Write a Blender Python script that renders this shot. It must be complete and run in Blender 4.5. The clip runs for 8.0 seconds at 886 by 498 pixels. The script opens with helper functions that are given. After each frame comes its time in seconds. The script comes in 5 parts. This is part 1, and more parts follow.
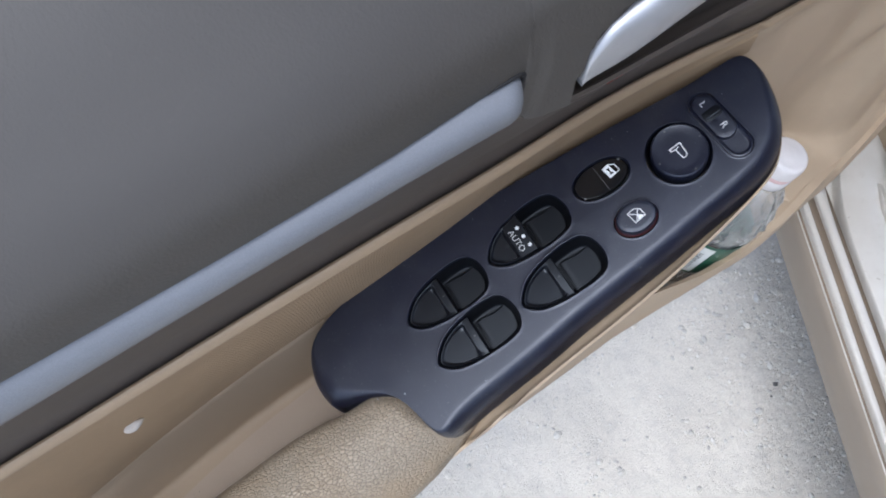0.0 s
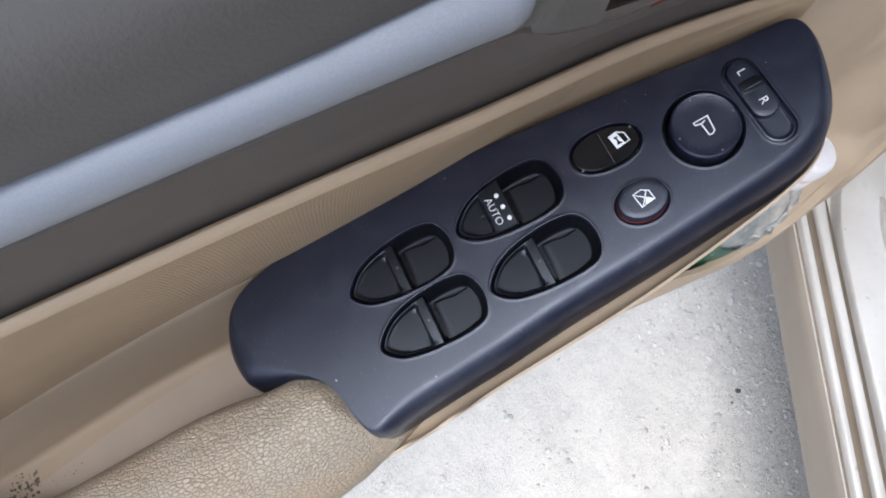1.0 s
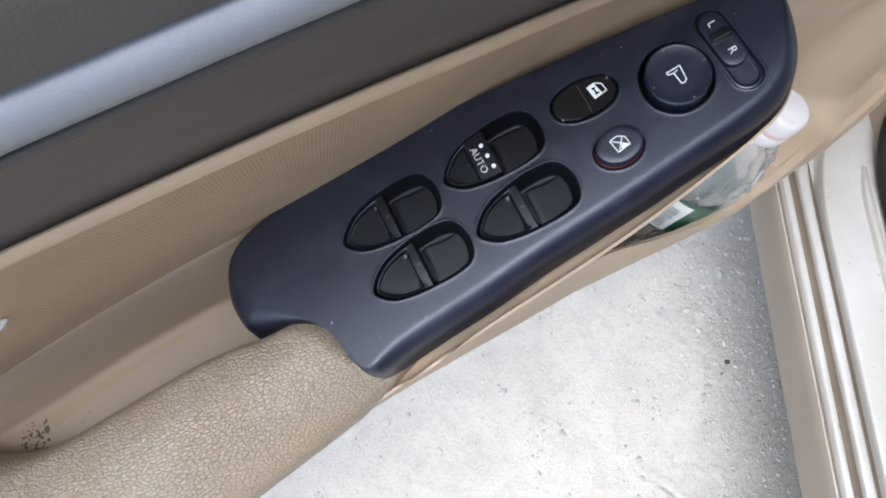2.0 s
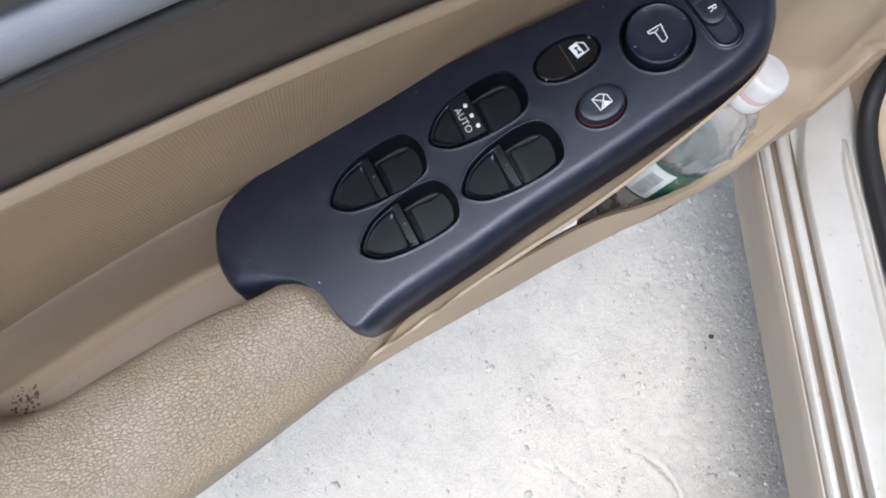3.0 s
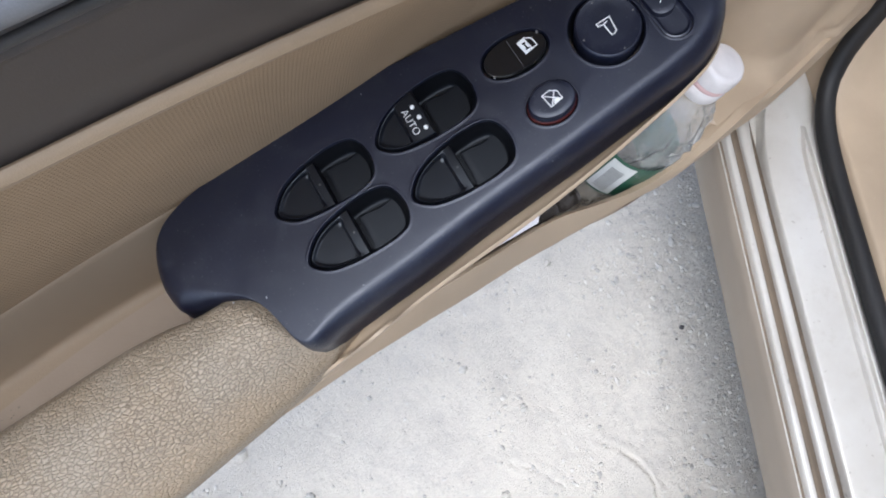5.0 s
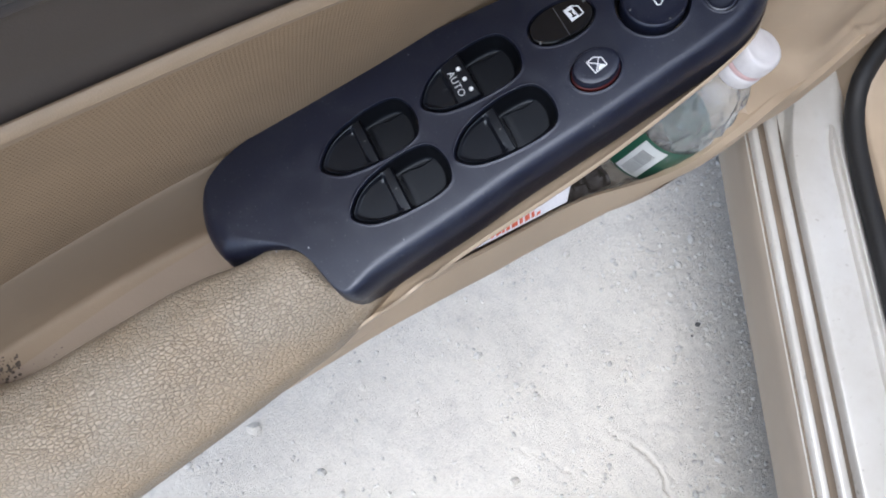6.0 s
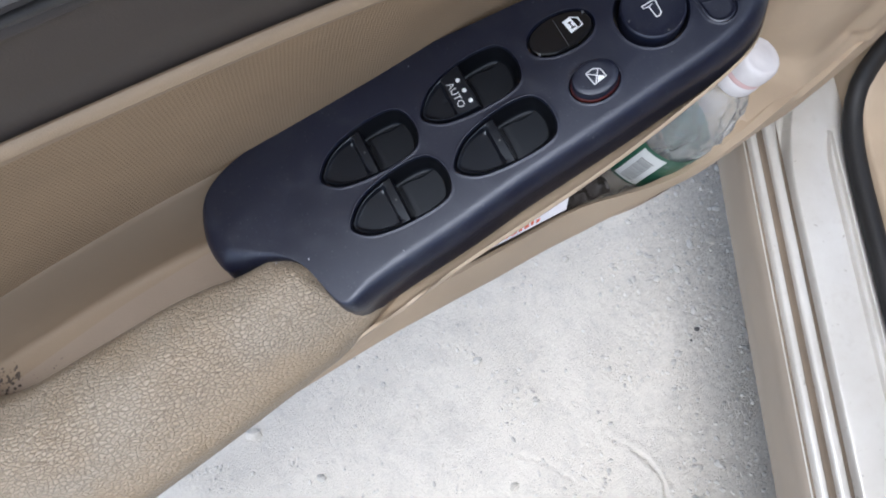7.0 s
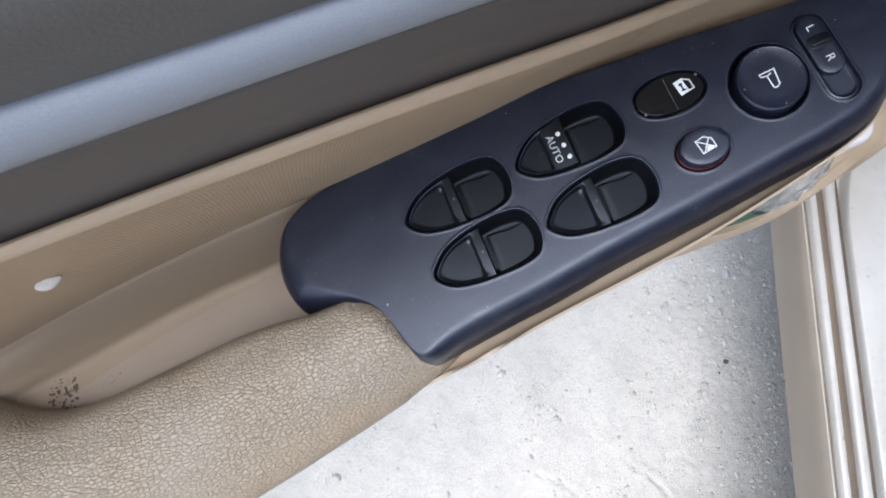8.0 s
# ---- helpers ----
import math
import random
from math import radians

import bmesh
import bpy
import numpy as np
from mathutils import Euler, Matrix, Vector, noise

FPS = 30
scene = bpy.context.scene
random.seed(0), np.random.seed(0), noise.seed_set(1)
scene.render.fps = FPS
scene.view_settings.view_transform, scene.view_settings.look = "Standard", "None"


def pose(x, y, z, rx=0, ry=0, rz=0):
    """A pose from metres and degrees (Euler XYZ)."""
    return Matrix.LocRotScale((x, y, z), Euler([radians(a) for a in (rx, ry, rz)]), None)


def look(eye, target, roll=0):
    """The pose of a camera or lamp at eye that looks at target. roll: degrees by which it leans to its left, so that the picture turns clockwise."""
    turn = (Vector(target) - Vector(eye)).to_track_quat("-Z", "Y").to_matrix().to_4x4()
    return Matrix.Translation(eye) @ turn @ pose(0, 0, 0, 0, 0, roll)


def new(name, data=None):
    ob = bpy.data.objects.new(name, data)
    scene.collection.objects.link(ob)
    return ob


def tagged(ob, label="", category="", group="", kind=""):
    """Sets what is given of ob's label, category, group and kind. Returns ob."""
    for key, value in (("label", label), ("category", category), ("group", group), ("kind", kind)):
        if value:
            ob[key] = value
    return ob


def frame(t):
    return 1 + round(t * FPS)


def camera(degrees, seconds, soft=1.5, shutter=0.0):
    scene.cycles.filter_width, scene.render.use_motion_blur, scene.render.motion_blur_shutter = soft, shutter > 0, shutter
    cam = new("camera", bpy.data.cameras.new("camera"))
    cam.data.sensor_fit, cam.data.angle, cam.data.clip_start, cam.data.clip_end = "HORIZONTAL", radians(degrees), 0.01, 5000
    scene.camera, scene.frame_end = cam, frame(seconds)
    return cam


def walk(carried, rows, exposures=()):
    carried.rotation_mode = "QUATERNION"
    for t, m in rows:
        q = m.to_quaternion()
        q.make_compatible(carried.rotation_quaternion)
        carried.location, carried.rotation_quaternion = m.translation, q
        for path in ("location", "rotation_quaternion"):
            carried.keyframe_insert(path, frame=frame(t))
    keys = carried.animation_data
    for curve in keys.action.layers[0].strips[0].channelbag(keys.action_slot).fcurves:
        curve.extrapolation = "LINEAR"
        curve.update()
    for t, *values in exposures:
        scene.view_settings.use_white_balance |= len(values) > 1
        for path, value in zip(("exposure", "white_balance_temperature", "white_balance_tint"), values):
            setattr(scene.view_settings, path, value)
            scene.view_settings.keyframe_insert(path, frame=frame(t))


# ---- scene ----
cam = camera(64.02, 8.0, soft=1.9)
PATH = [
    (0, (-0.0816, -0.1127, 1.0888), (0.2462, 0.6871, -0.7148), -8.75),
    (0.2, (-0.0776, -0.0928, 1.0639), (0.2265, 0.6759, -0.7572), -6.82),
    (0.3, (-0.0752, -0.0865, 1.0537), (0.2391, 0.6682, -0.7715), -4.24),
    (0.5, (-0.0634, -0.0823, 1.0477), (0.2613, 0.6597, -0.7809), -2.41),
    (0.7, (-0.0579, -0.0813, 1.0343), (0.3047, 0.6177, -0.8041), 1.23),
    (1, (-0.0657, -0.0880, 1.0284), (0.2901, 0.5892, -0.8195), 3.08),
    (1.2, (-0.0672, -0.0918, 1.0327), (0.2974, 0.5895, -0.8120), 3.40),
    (2.3, (-0.0764, -0.1148, 1.0361), (0.2766, 0.5165, -0.8285), 3.54),
    (2.5, (-0.0779, -0.1159, 1.0327), (0.2848, 0.5026, -0.8344), 4.67),
    (3, (-0.0780, -0.1222, 1.0354), (0.2957, 0.4788, -0.8351), 5.66),
    (3.5, (-0.0805, -0.1256, 1.0344), (0.3029, 0.4555, -0.8405), 6.52),
    (4, (-0.0872, -0.1295, 1.0319), (0.2895, 0.4442, -0.8466), 7.14),
    (4.5, (-0.0881, -0.1289, 1.0222), (0.3013, 0.4478, -0.8528), 7.58),
    (4.7, (-0.0628, -0.1184, 1.0249), (0.3787, 0.4463, -0.8423), 8.56),
    (5.8, (-0.0841, -0.1305, 1.0263), (0.3335, 0.4350, -0.8461), 10.14),
    (6, (-0.0848, -0.1312, 1.0267), (0.3187, 0.4427, -0.8462), 8.97),
    (6.5, (-0.0736, -0.1269, 1.0289), (0.3549, 0.4439, -0.8394), 9.30),
    (7, (-0.0839, -0.1280, 1.0283), (0.3259, 0.4508, -0.8418), 9.01),
    (7.3, (-0.0859, -0.1269, 1.0234), (0.3092, 0.4446, -0.8521), 9.73),
    (7.5, (-0.0822, -0.1119, 1.0315), (0.2983, 0.4880, -0.8381), 8.08),
    (7.7, (-0.0756, -0.0888, 1.0320), (0.3666, 0.4777, -0.8344), 13.67),
    (8, (-0.0997, -0.0884, 1.0262), (0.2644, 0.4785, -0.8569), 11.71),
]
EXPOSURES = [(0.0, 0.74, 5650, 10), (0.5, 0.80, 5650, 10), (1.0, 1.00, 5750, 10), (2.5, 0.96, 5800, 10), (3.5, 0.89, 5850, 10), (4.5, 0.81, 5800, 10), (6.0, 0.79, 5750, 10), (7.0, 0.78, 5750, 10), (8.0, 0.94, 5650, 10)]
walk(cam, [(t, look(eye, target, roll)) for t, eye, target, roll in PATH], EXPOSURES)

# ---- daylight: bright hazy sky, very soft sun ----
world = bpy.data.worlds.new("world")
scene.world = world
world.use_nodes = True
sky = world.node_tree.nodes.new("ShaderNodeTexSky")
sky.sky_type, sky.sun_disc = "NISHITA", False
sky.sun_elevation, sky.sun_rotation = radians(67), radians(235)
sky.air_density, sky.dust_density, sky.ozone_density = 1.0, 3.0, 1.0
backdrop = world.node_tree.nodes["Background"]
haze = world.node_tree.nodes.new("ShaderNodeHueSaturation")
haze.inputs["Saturation"].default_value = 0.62
world.node_tree.links.new(sky.outputs[0], haze.inputs["Color"])
world.node_tree.links.new(haze.outputs[0], backdrop.inputs[0])
backdrop.inputs[1].default_value = 0.15
sun_data = bpy.data.lights.new("sun", "SUN")
sun_data.energy, sun_data.angle, sun_data.color = 1.25, radians(40), (1.0, 0.96, 0.9)
sun = new("sun", sun_data)
SUN_FROM = Vector((-0.32, -0.22, 0.92))
sun.matrix_world = look(SUN_FROM * 10, (0, 0, 0))


# ---- material tools ----
class Nodes:
    """A small builder round one node material."""

    def __init__(self, name, rough=0.5, metal=0.0):
        self.mat = bpy.data.materials.new(name)
        self.mat.use_nodes = True
        self.tree = self.mat.node_tree
        self.bsdf = self.tree.nodes["Principled BSDF"]
        self.bsdf.inputs["Roughness"].default_value = rough
        self.bsdf.inputs["Metallic"].default_value = metal
        self.place = self.tree.nodes.new("ShaderNodeTexCoord").outputs["Object"]

    def node(self, kind, **inputs):
        n = self.tree.nodes.new(kind)
        for key, value in inputs.items():
            key = key.replace("_", " ")
            if isinstance(value, bpy.types.NodeSocket):
                self.tree.links.new(value, n.inputs[key])
            else:
                n.inputs[key].default_value = value
        return n

    def link(self, a, b):
        self.tree.links.new(a, b)

    def noise(self, scale, detail=4.0, rough=0.55, vector=None, distort=0.0):
        return self.node("ShaderNodeTexNoise", Vector=vector or self.place, Scale=scale, Detail=detail, Roughness=rough, Distortion=distort).outputs["Fac"]

    def math(self, op, a, b=0.0):
        n = self.tree.nodes.new("ShaderNodeMath")
        n.operation = op
        for socket, value in zip(n.inputs, (a, b)):
            if isinstance(value, bpy.types.NodeSocket):
                self.link(value, socket)
            else:
                socket.default_value = value
        return n.outputs[0]

    def ramp(self, fac, *stops):
        n = self.tree.nodes.new("ShaderNodeValToRGB")
        self.link(fac, n.inputs[0])
        while len(n.color_ramp.elements) < len(stops):
            n.color_ramp.elements.new(0.5)
        for element, (at, colour) in zip(n.color_ramp.elements, stops):
            element.position = at
            element.color = (*colour, 1) if len(colour) == 3 else colour
        return n.outputs[0]

    def grey(self, fac, *stops):
        return self.ramp(fac, *[(at, (v, v, v)) for at, v in stops])

    def mix(self, fac, a, b):
        n = self.tree.nodes.new("ShaderNodeMix")
        n.data_type = "RGBA"
        for socket, value in ((n.inputs["Factor"], fac), (n.inputs["A"], a), (n.inputs["B"], b)):
            socket = socket if socket.enabled else [s for s in n.inputs if s.name == socket.name and s.enabled][0]
            if isinstance(value, bpy.types.NodeSocket):
                self.link(value, socket)
            else:
                socket.default_value = (*value, 1) if isinstance(value, tuple) else value
        return [s for s in n.outputs if s.enabled][0]

    def colour(self, value):
        if isinstance(value, tuple):
            self.bsdf.inputs["Base Color"].default_value = (*value, 1)
        else:
            self.link(value, self.bsdf.inputs["Base Color"])
        return self

    def rough(self, value):
        self.link(value, self.bsdf.inputs["Roughness"])
        return self

    def bump(self, height, depth, strength=1.0):
        n = self.tree.nodes.new("ShaderNodeBump")
        n.inputs["Distance"].default_value, n.inputs["Strength"].default_value = depth, strength
        self.link(height, n.inputs["Height"])
        if self.bsdf.inputs["Normal"].links:
            self.link(self.bsdf.inputs["Normal"].links[0].from_socket, n.inputs["Normal"])
        self.link(n.outputs[0], self.bsdf.inputs["Normal"])
        return self


def scaled(c, k):
    return tuple(v * k for v in c)


def moulded(name, base, rough=0.5, grain=1400.0, depth=0.0002, wear=0.12):
    """Grained moulded plastic with faint stains and scuffs."""
    m = Nodes(name, rough)
    stain = m.noise(14.0, 5.0)
    speck = m.noise(260.0, 3.0)
    c = m.mix(m.grey(stain, (0.3, 0.0), (0.75, 1.0)), scaled(base, 1 - wear), scaled(base, 1 + wear * 0.6))
    c = m.mix(m.grey(speck, (0.62, 0.0), (0.8, 0.25)), c, scaled(base, 1.25))
    m.colour(c)
    m.rough(m.grey(stain, (0.25, rough * 0.85), (0.8, min(1.0, rough * 1.15))))
    m.bump(m.noise(grain, 2.0), depth)
    return m.mat


BEIGE = (0.345, 0.246, 0.148)
mat_beige = moulded("beige_plastic", (0.430, 0.338, 0.238), 0.6, 1500, 0.00012)
mat_edge = moulded("tan_edge_vinyl", (0.375, 0.280, 0.182), 0.6, 1500, 0.00012)
mat_tip = moulded("beige_insert_vinyl", scaled(BEIGE, 0.98), 0.65, 1500, 0.00012)
# tray back: olive tan hue, its steep face's shade put into the tone
mat_tray_back = moulded("shaded_tan_tray_plastic", (0.275, 0.210, 0.142), 0.6, 1500, 0.00012)
mat_pocket = moulded("pale_beige_plastic", (0.285, 0.225, 0.17), 0.45, 900, 0.00006)
mat_taupe = moulded("dark_taupe_plastic", (0.074, 0.061, 0.052), 0.6, 1600, 0.00006)
mat_upper = moulded("grey_taupe_vinyl", (0.060, 0.055, 0.0495), 0.62, 1100, 0.00012)


def make_black():
    """Fine-grained matt housing plastic with dust specks, a thin film of dust and rubbed patches."""
    m = Nodes("black_switch_plastic", 0.40)
    rub = m.noise(22.0, 5.0, 0.6)
    dust = m.noise(820.0, 2.0, 0.5)
    patch = m.noise(40.0, 3.0)
    film = m.noise(75.0, 6.0, 0.7, distort=0.8)
    c = m.mix(m.grey(rub, (0.35, 0.0), (0.7, 1.0)), (0.0040, 0.0052, 0.0138), (0.0060, 0.0076, 0.0196))
    c = m.mix(m.grey(film, (0.50, 0.0), (0.72, 0.30)), c, (0.030, 0.033, 0.042))
    specks = m.math("MULTIPLY", m.grey(dust, (0.655, 0.0), (0.75, 0.8)), m.grey(patch, (0.42, 0.12), (0.62, 1.0)))
    m.colour(m.mix(specks, c, (0.100, 0.102, 0.110)))
    m.rough(m.grey(film, (0.35, 0.31), (0.72, 0.45)))
    m.bsdf.inputs["Specular IOR Level"].default_value = 0.66
    m.bsdf.inputs["Specular Tint"].default_value = (0.85, 0.90, 1.0, 1)
    m.bump(m.noise(1800.0, 2.0), 0.00010)
    return m.mat


mat_black = make_black()
mat_switch = moulded("black_rocker_plastic", (0.0045, 0.0052, 0.0080), 0.34, 1800, 0.00005, 0.2)
mat_well = moulded("black_well_plastic", (0.0034, 0.0037, 0.0048), 0.44, 1200, 0.00003, 0.3)
mat_well.node_tree.nodes["Principled BSDF"].inputs["Specular IOR Level"].default_value = 0.3
mat_plate = moulded("satin_plate_plastic", (0.0042, 0.0048, 0.0066), 0.42, 1600, 0.00005, 0.25)
mat_plate.node_tree.nodes["Principled BSDF"].inputs["Specular IOR Level"].default_value = 0.3
for dark in (mat_switch, mat_well, mat_plate):
    dark.node_tree.nodes["Principled BSDF"].inputs["Specular Tint"].default_value = (0.82, 0.90, 1.0, 1)
mat_rubber = moulded("black_seal_rubber", (0.012, 0.012, 0.013), 0.6, 500, 0.0003, 0.3)


def plain(name, base, rough=0.5, metal=0.0):
    m = Nodes(name, rough, metal)
    m.colour(m.mix(m.noise(300.0), scaled(base, 0.92), scaled(base, 1.06)))
    return m.mat


mat_white = plain("white_print", (0.75, 0.77, 0.78), 0.5)
mat_red = plain("red_skirt", (0.085, 0.012, 0.009), 0.4)
mat_pale = plain("pale_dot", (0.35, 0.36, 0.38), 0.5)
plain_grey = plain("grey_print", (0.10, 0.10, 0.10), 0.5)
mat_signal = plain("signal_red", (0.22, 0.035, 0.022), 0.45)
mat_gloss = plain("glossy_black", (0.008, 0.008, 0.009), 0.15)


def make_silver():
    m = Nodes("satin_silver_paint", 0.45, 0.6)
    m.colour(m.mix(m.noise(2500.0, 1.0), (0.176, 0.185, 0.205), (0.238, 0.248, 0.270)))
    m.rough(m.grey(m.noise(40.0), (0.3, 0.50), (0.7, 0.60)))
    return m.mat


mat_silver = make_silver()
mat_lever = plain("bright_satin_silver", (0.40, 0.41, 0.43), 0.38, 0.55)


def make_leather():
    """Pebbled leatherette: rounded cells drawn out along the grip, darker in the deeper creases."""
    m = Nodes("tan_leatherette", 0.42)
    vec = m.node("ShaderNodeVectorMath")
    vec.operation = "MULTIPLY_ADD"
    soft = m.node("ShaderNodeTexNoise", Vector=m.place, Scale=330.0, Detail=3.0)
    m.link(soft.outputs["Color"], vec.inputs[0])
    vec.inputs[1].default_value = (0.0014, 0.0014, 0.0014)
    m.link(m.place, vec.inputs[2])
    drawn = m.node("ShaderNodeVectorMath")
    drawn.operation = "MULTIPLY"
    m.link(vec.outputs[0], drawn.inputs[0])
    drawn.inputs[1].default_value = (0.60, 1.0, 1.0)
    edge = m.node("ShaderNodeTexVoronoi", Vector=drawn.outputs[0], Scale=660.0, Randomness=0.95)
    edge.feature = "DISTANCE_TO_EDGE"
    far = edge.outputs["Distance"]
    stain = m.noise(16.0, 5.0)
    # the crown is rubbed pale and its creases are darker; the inner side keeps its tan
    xyz = m.node("ShaderNodeSeparateXYZ", Vector=m.place)
    across = m.math("ADD", m.math("SUBTRACT", xyz.outputs["Y"], m.math("MULTIPLY", xyz.outputs["X"], 0.15)), m.math("MULTIPLY", m.math("SUBTRACT", m.noise(34.0, 4.0), 0.5), 0.030))
    used = m.grey(m.math("ADD", m.math("MULTIPLY", across, 10.0), 0.7), (0.27, 0.0), (0.42, 1.0))
    base = m.mix(m.grey(stain, (0.35, 0.0), (0.7, 1.0)), (0.285, 0.215, 0.135), (0.315, 0.245, 0.163))
    base = m.mix(m.math("MULTIPLY", used, m.grey(m.noise(30.0, 4.0, 0.6), (0.36, 0.35), (0.60, 0.95))), base, (0.340, 0.288, 0.216))
    worn = m.math("MULTIPLY", m.grey(used, (0.0, 0.22), (1.0, 1.0)), m.grey(m.noise(21.0, 5.0, 0.65), (0.32, 0.50), (0.58, 0.95)))
    crease = m.math("MULTIPLY", m.grey(far, (0.0, 0.75), (0.03, 0.55), (0.07, 0.16), (0.13, 0.0)), worn)
    m.colour(m.mix(crease, base, (0.092, 0.072, 0.050)))
    m.rough(m.grey(stain, (0.3, 0.40), (0.75, 0.50)))
    m.bump(m.grey(far, (0.0, 0.0), (0.10, 0.55), (0.35, 1.0)), 0.00046, 1.0)
    m.bump(m.noise(300.0, 2.0), 0.0002, 0.2)
    m.bump(m.noise(1900.0, 2.0), 0.00008, 0.5)
    return m.mat


mat_leather = make_leather()


def make_cloth():
    """Knitted mesh cloth: small pits in staggered rows."""
    m = Nodes("beige_mesh_cloth", 0.75)
    xyz = m.node("ShaderNodeSeparateXYZ", Vector=m.place)
    wob = m.noise(90.0, 2.0)
    x = m.math("ADD", xyz.outputs["X"], m.math("MULTIPLY", wob, 0.0009))
    z = m.math("ADD", m.math("SUBTRACT", xyz.outputs["Z"], xyz.outputs["Y"]), m.math("MULTIPLY", wob, 0.0007))
    pitch = 2 * math.pi / 0.0030
    a = m.math("SINE", m.math("MULTIPLY", x, pitch))
    b = m.math("SINE", m.math("MULTIPLY", z, pitch * 0.9))
    pit = m.math("MULTIPLY", a, b)
    stain = m.noise(20.0, 5.0)
    base = m.mix(m.grey(stain, (0.3, 0.0), (0.75, 1.0)), scaled(BEIGE, 0.95), scaled(BEIGE, 1.15))
    m.colour(m.mix(m.grey(pit, (0.25, 0.0), (0.8, 0.42)), base, (0.135, 0.105, 0.072)))
    m.bump(m.grey(pit, (0.2, 1.0), (0.95, 0.0)), 0.0003, 0.7)
    m.bump(m.noise(1500.0, 2.0), 0.0003, 0.6)
    return m.mat


mat_cloth = make_cloth()


def make_paint():
    m = Nodes("champagne_car_paint", 0.30, 0.25)
    dust = m.noise(9.0, 6.0, 0.65)
    streak = m.noise(60.0, 5.0, 0.7)
    speck = m.noise(170.0, 3.0)
    c = m.mix(m.grey(dust, (0.35, 0.0), (0.75, 1.0)), (0.57, 0.545, 0.495), (0.67, 0.655, 0.615))
    c = m.mix(m.grey(streak, (0.55, 0.0), (0.75, 0.35)), c, (0.46, 0.42, 0.36))
    c = m.mix(m.grey(speck, (0.68, 0.0), (0.76, 0.6)), c, (0.22, 0.17, 0.12))
    m.colour(c)
    m.rough(m.grey(dust, (0.3, 0.24), (0.75, 0.42)))
    m.bsdf.inputs["Coat Weight"].default_value = 0.6
    m.bsdf.inputs["Coat Roughness"].default_value = 0.10
    return m.mat


mat_paint = make_paint()
# rocker side face: a darker tan than the sill's paint
mat_rocker = moulded("darker_tan_paint", (0.30, 0.255, 0.205), 0.5, 500, 0.0001, 0.10)
# brown strips along the floors of the sill's grooves
mat_groove = moulded("brown_groove_tone", (0.19, 0.150, 0.108), 0.9, 600, 0.0003, 0.25)


def make_ground():
    """Pale cement under dust: smooth trodden areas, gritty patches, darker and grittier along the car."""
    m = Nodes("dusty_cement_ground", 0.95)
    big = m.noise(3.2, 6.0, 0.6)
    mid = m.noise(26.0, 6.0, 0.7, distort=0.6)
    grain = m.noise(330.0, 5.0, 0.75)
    fleck = m.noise(780.0, 3.0, 0.7)
    patch = m.grey(m.noise(10.0, 6.0, 0.68, distort=0.5), (0.44, 0.0), (0.60, 1.0))
    xyz = m.node("ShaderNodeSeparateXYZ", Vector=m.place)
    inward = m.math("SUBTRACT", m.math("MULTIPLY", xyz.outputs["X"], 0.902), m.math("MULTIPLY", xyz.outputs["Y"], 0.431))
    near = m.grey(m.math("ADD", inward, m.math("MULTIPLY", m.math("SUBTRACT", m.noise(13.0, 5.0, 0.7), 0.5), 0.34)), (0.38, 0.0), (0.56, 1.0), (0.70, 1.0), (0.92, 0.0))
    loose = m.math("MAXIMUM", m.math("MULTIPLY", patch, 0.35), near)
    c = m.mix(m.grey(big, (0.34, 0.0), (0.68, 1.0)), (0.620, 0.584, 0.512), (0.668, 0.632, 0.560))
    c = m.mix(m.grey(mid, (0.36, 0.50), (0.52, 0.0)), c, (0.510, 0.488, 0.445))
    c = m.mix(m.math("MULTIPLY", loose, 0.32), c, (0.420, 0.400, 0.360))
    # dark specks: grit, plus the fine grain's relief shade put into the colour
    dark = m.math("MULTIPLY", m.grey(grain, (0.53, 0.0), (0.64, 1.0)), m.grey(loose, (0.0, 0.22), (1.0, 0.62)))
    c = m.mix(dark, c, (0.310, 0.294, 0.264))
    scrape = m.grey(m.noise(120.0, 6.0, 0.7, distort=1.6), (0.60, 0.0), (0.68, 0.40))
    c = m.mix(scrape, c, (0.430, 0.410, 0.370))
    c = m.mix(m.math("MULTIPLY", m.grey(fleck, (0.60, 0.0), (0.70, 0.6)), m.grey(loose, (0.0, 0.35), (1.0, 1.0))), c, (0.640, 0.628, 0.600))
    m.colour(c)
    m.bump(m.math("MULTIPLY", grain, m.grey(loose, (0.0, 0.35), (1.0, 1.0))), 0.0040, 0.9)
    m.bump(m.noise(75.0, 6.0, 0.75), 0.0034, 0.55)
    return m.mat


mat_ground = make_ground()


# ---- mesh tools ----
def link_mesh(name, bm, material, parent=None, label="", smooth=True):
    bmesh.ops.recalc_face_normals(bm, faces=bm.faces[:])
    me = bpy.data.meshes.new(name)
    bm.to_mesh(me)
    bm.free()
    me.materials.append(material)
    if smooth:
        me.polygons.foreach_set("use_smooth", [True] * len(me.polygons))
        me.set_sharp_from_angle(angle=radians(38))
    ob = new(name, me)
    ob.parent = parent
    if label:
        ob["label"] = label
    return ob


def part(name, bm, material, parent, label="", smooth=True):
    return link_mesh(name, bm, material, parent, label, smooth)


def thing(name, m, label, category, group="", kind=""):
    ob = new(name)
    ob.matrix_world = m
    ob.empty_display_size = 0.02
    return tagged(ob, label, category, group, kind)


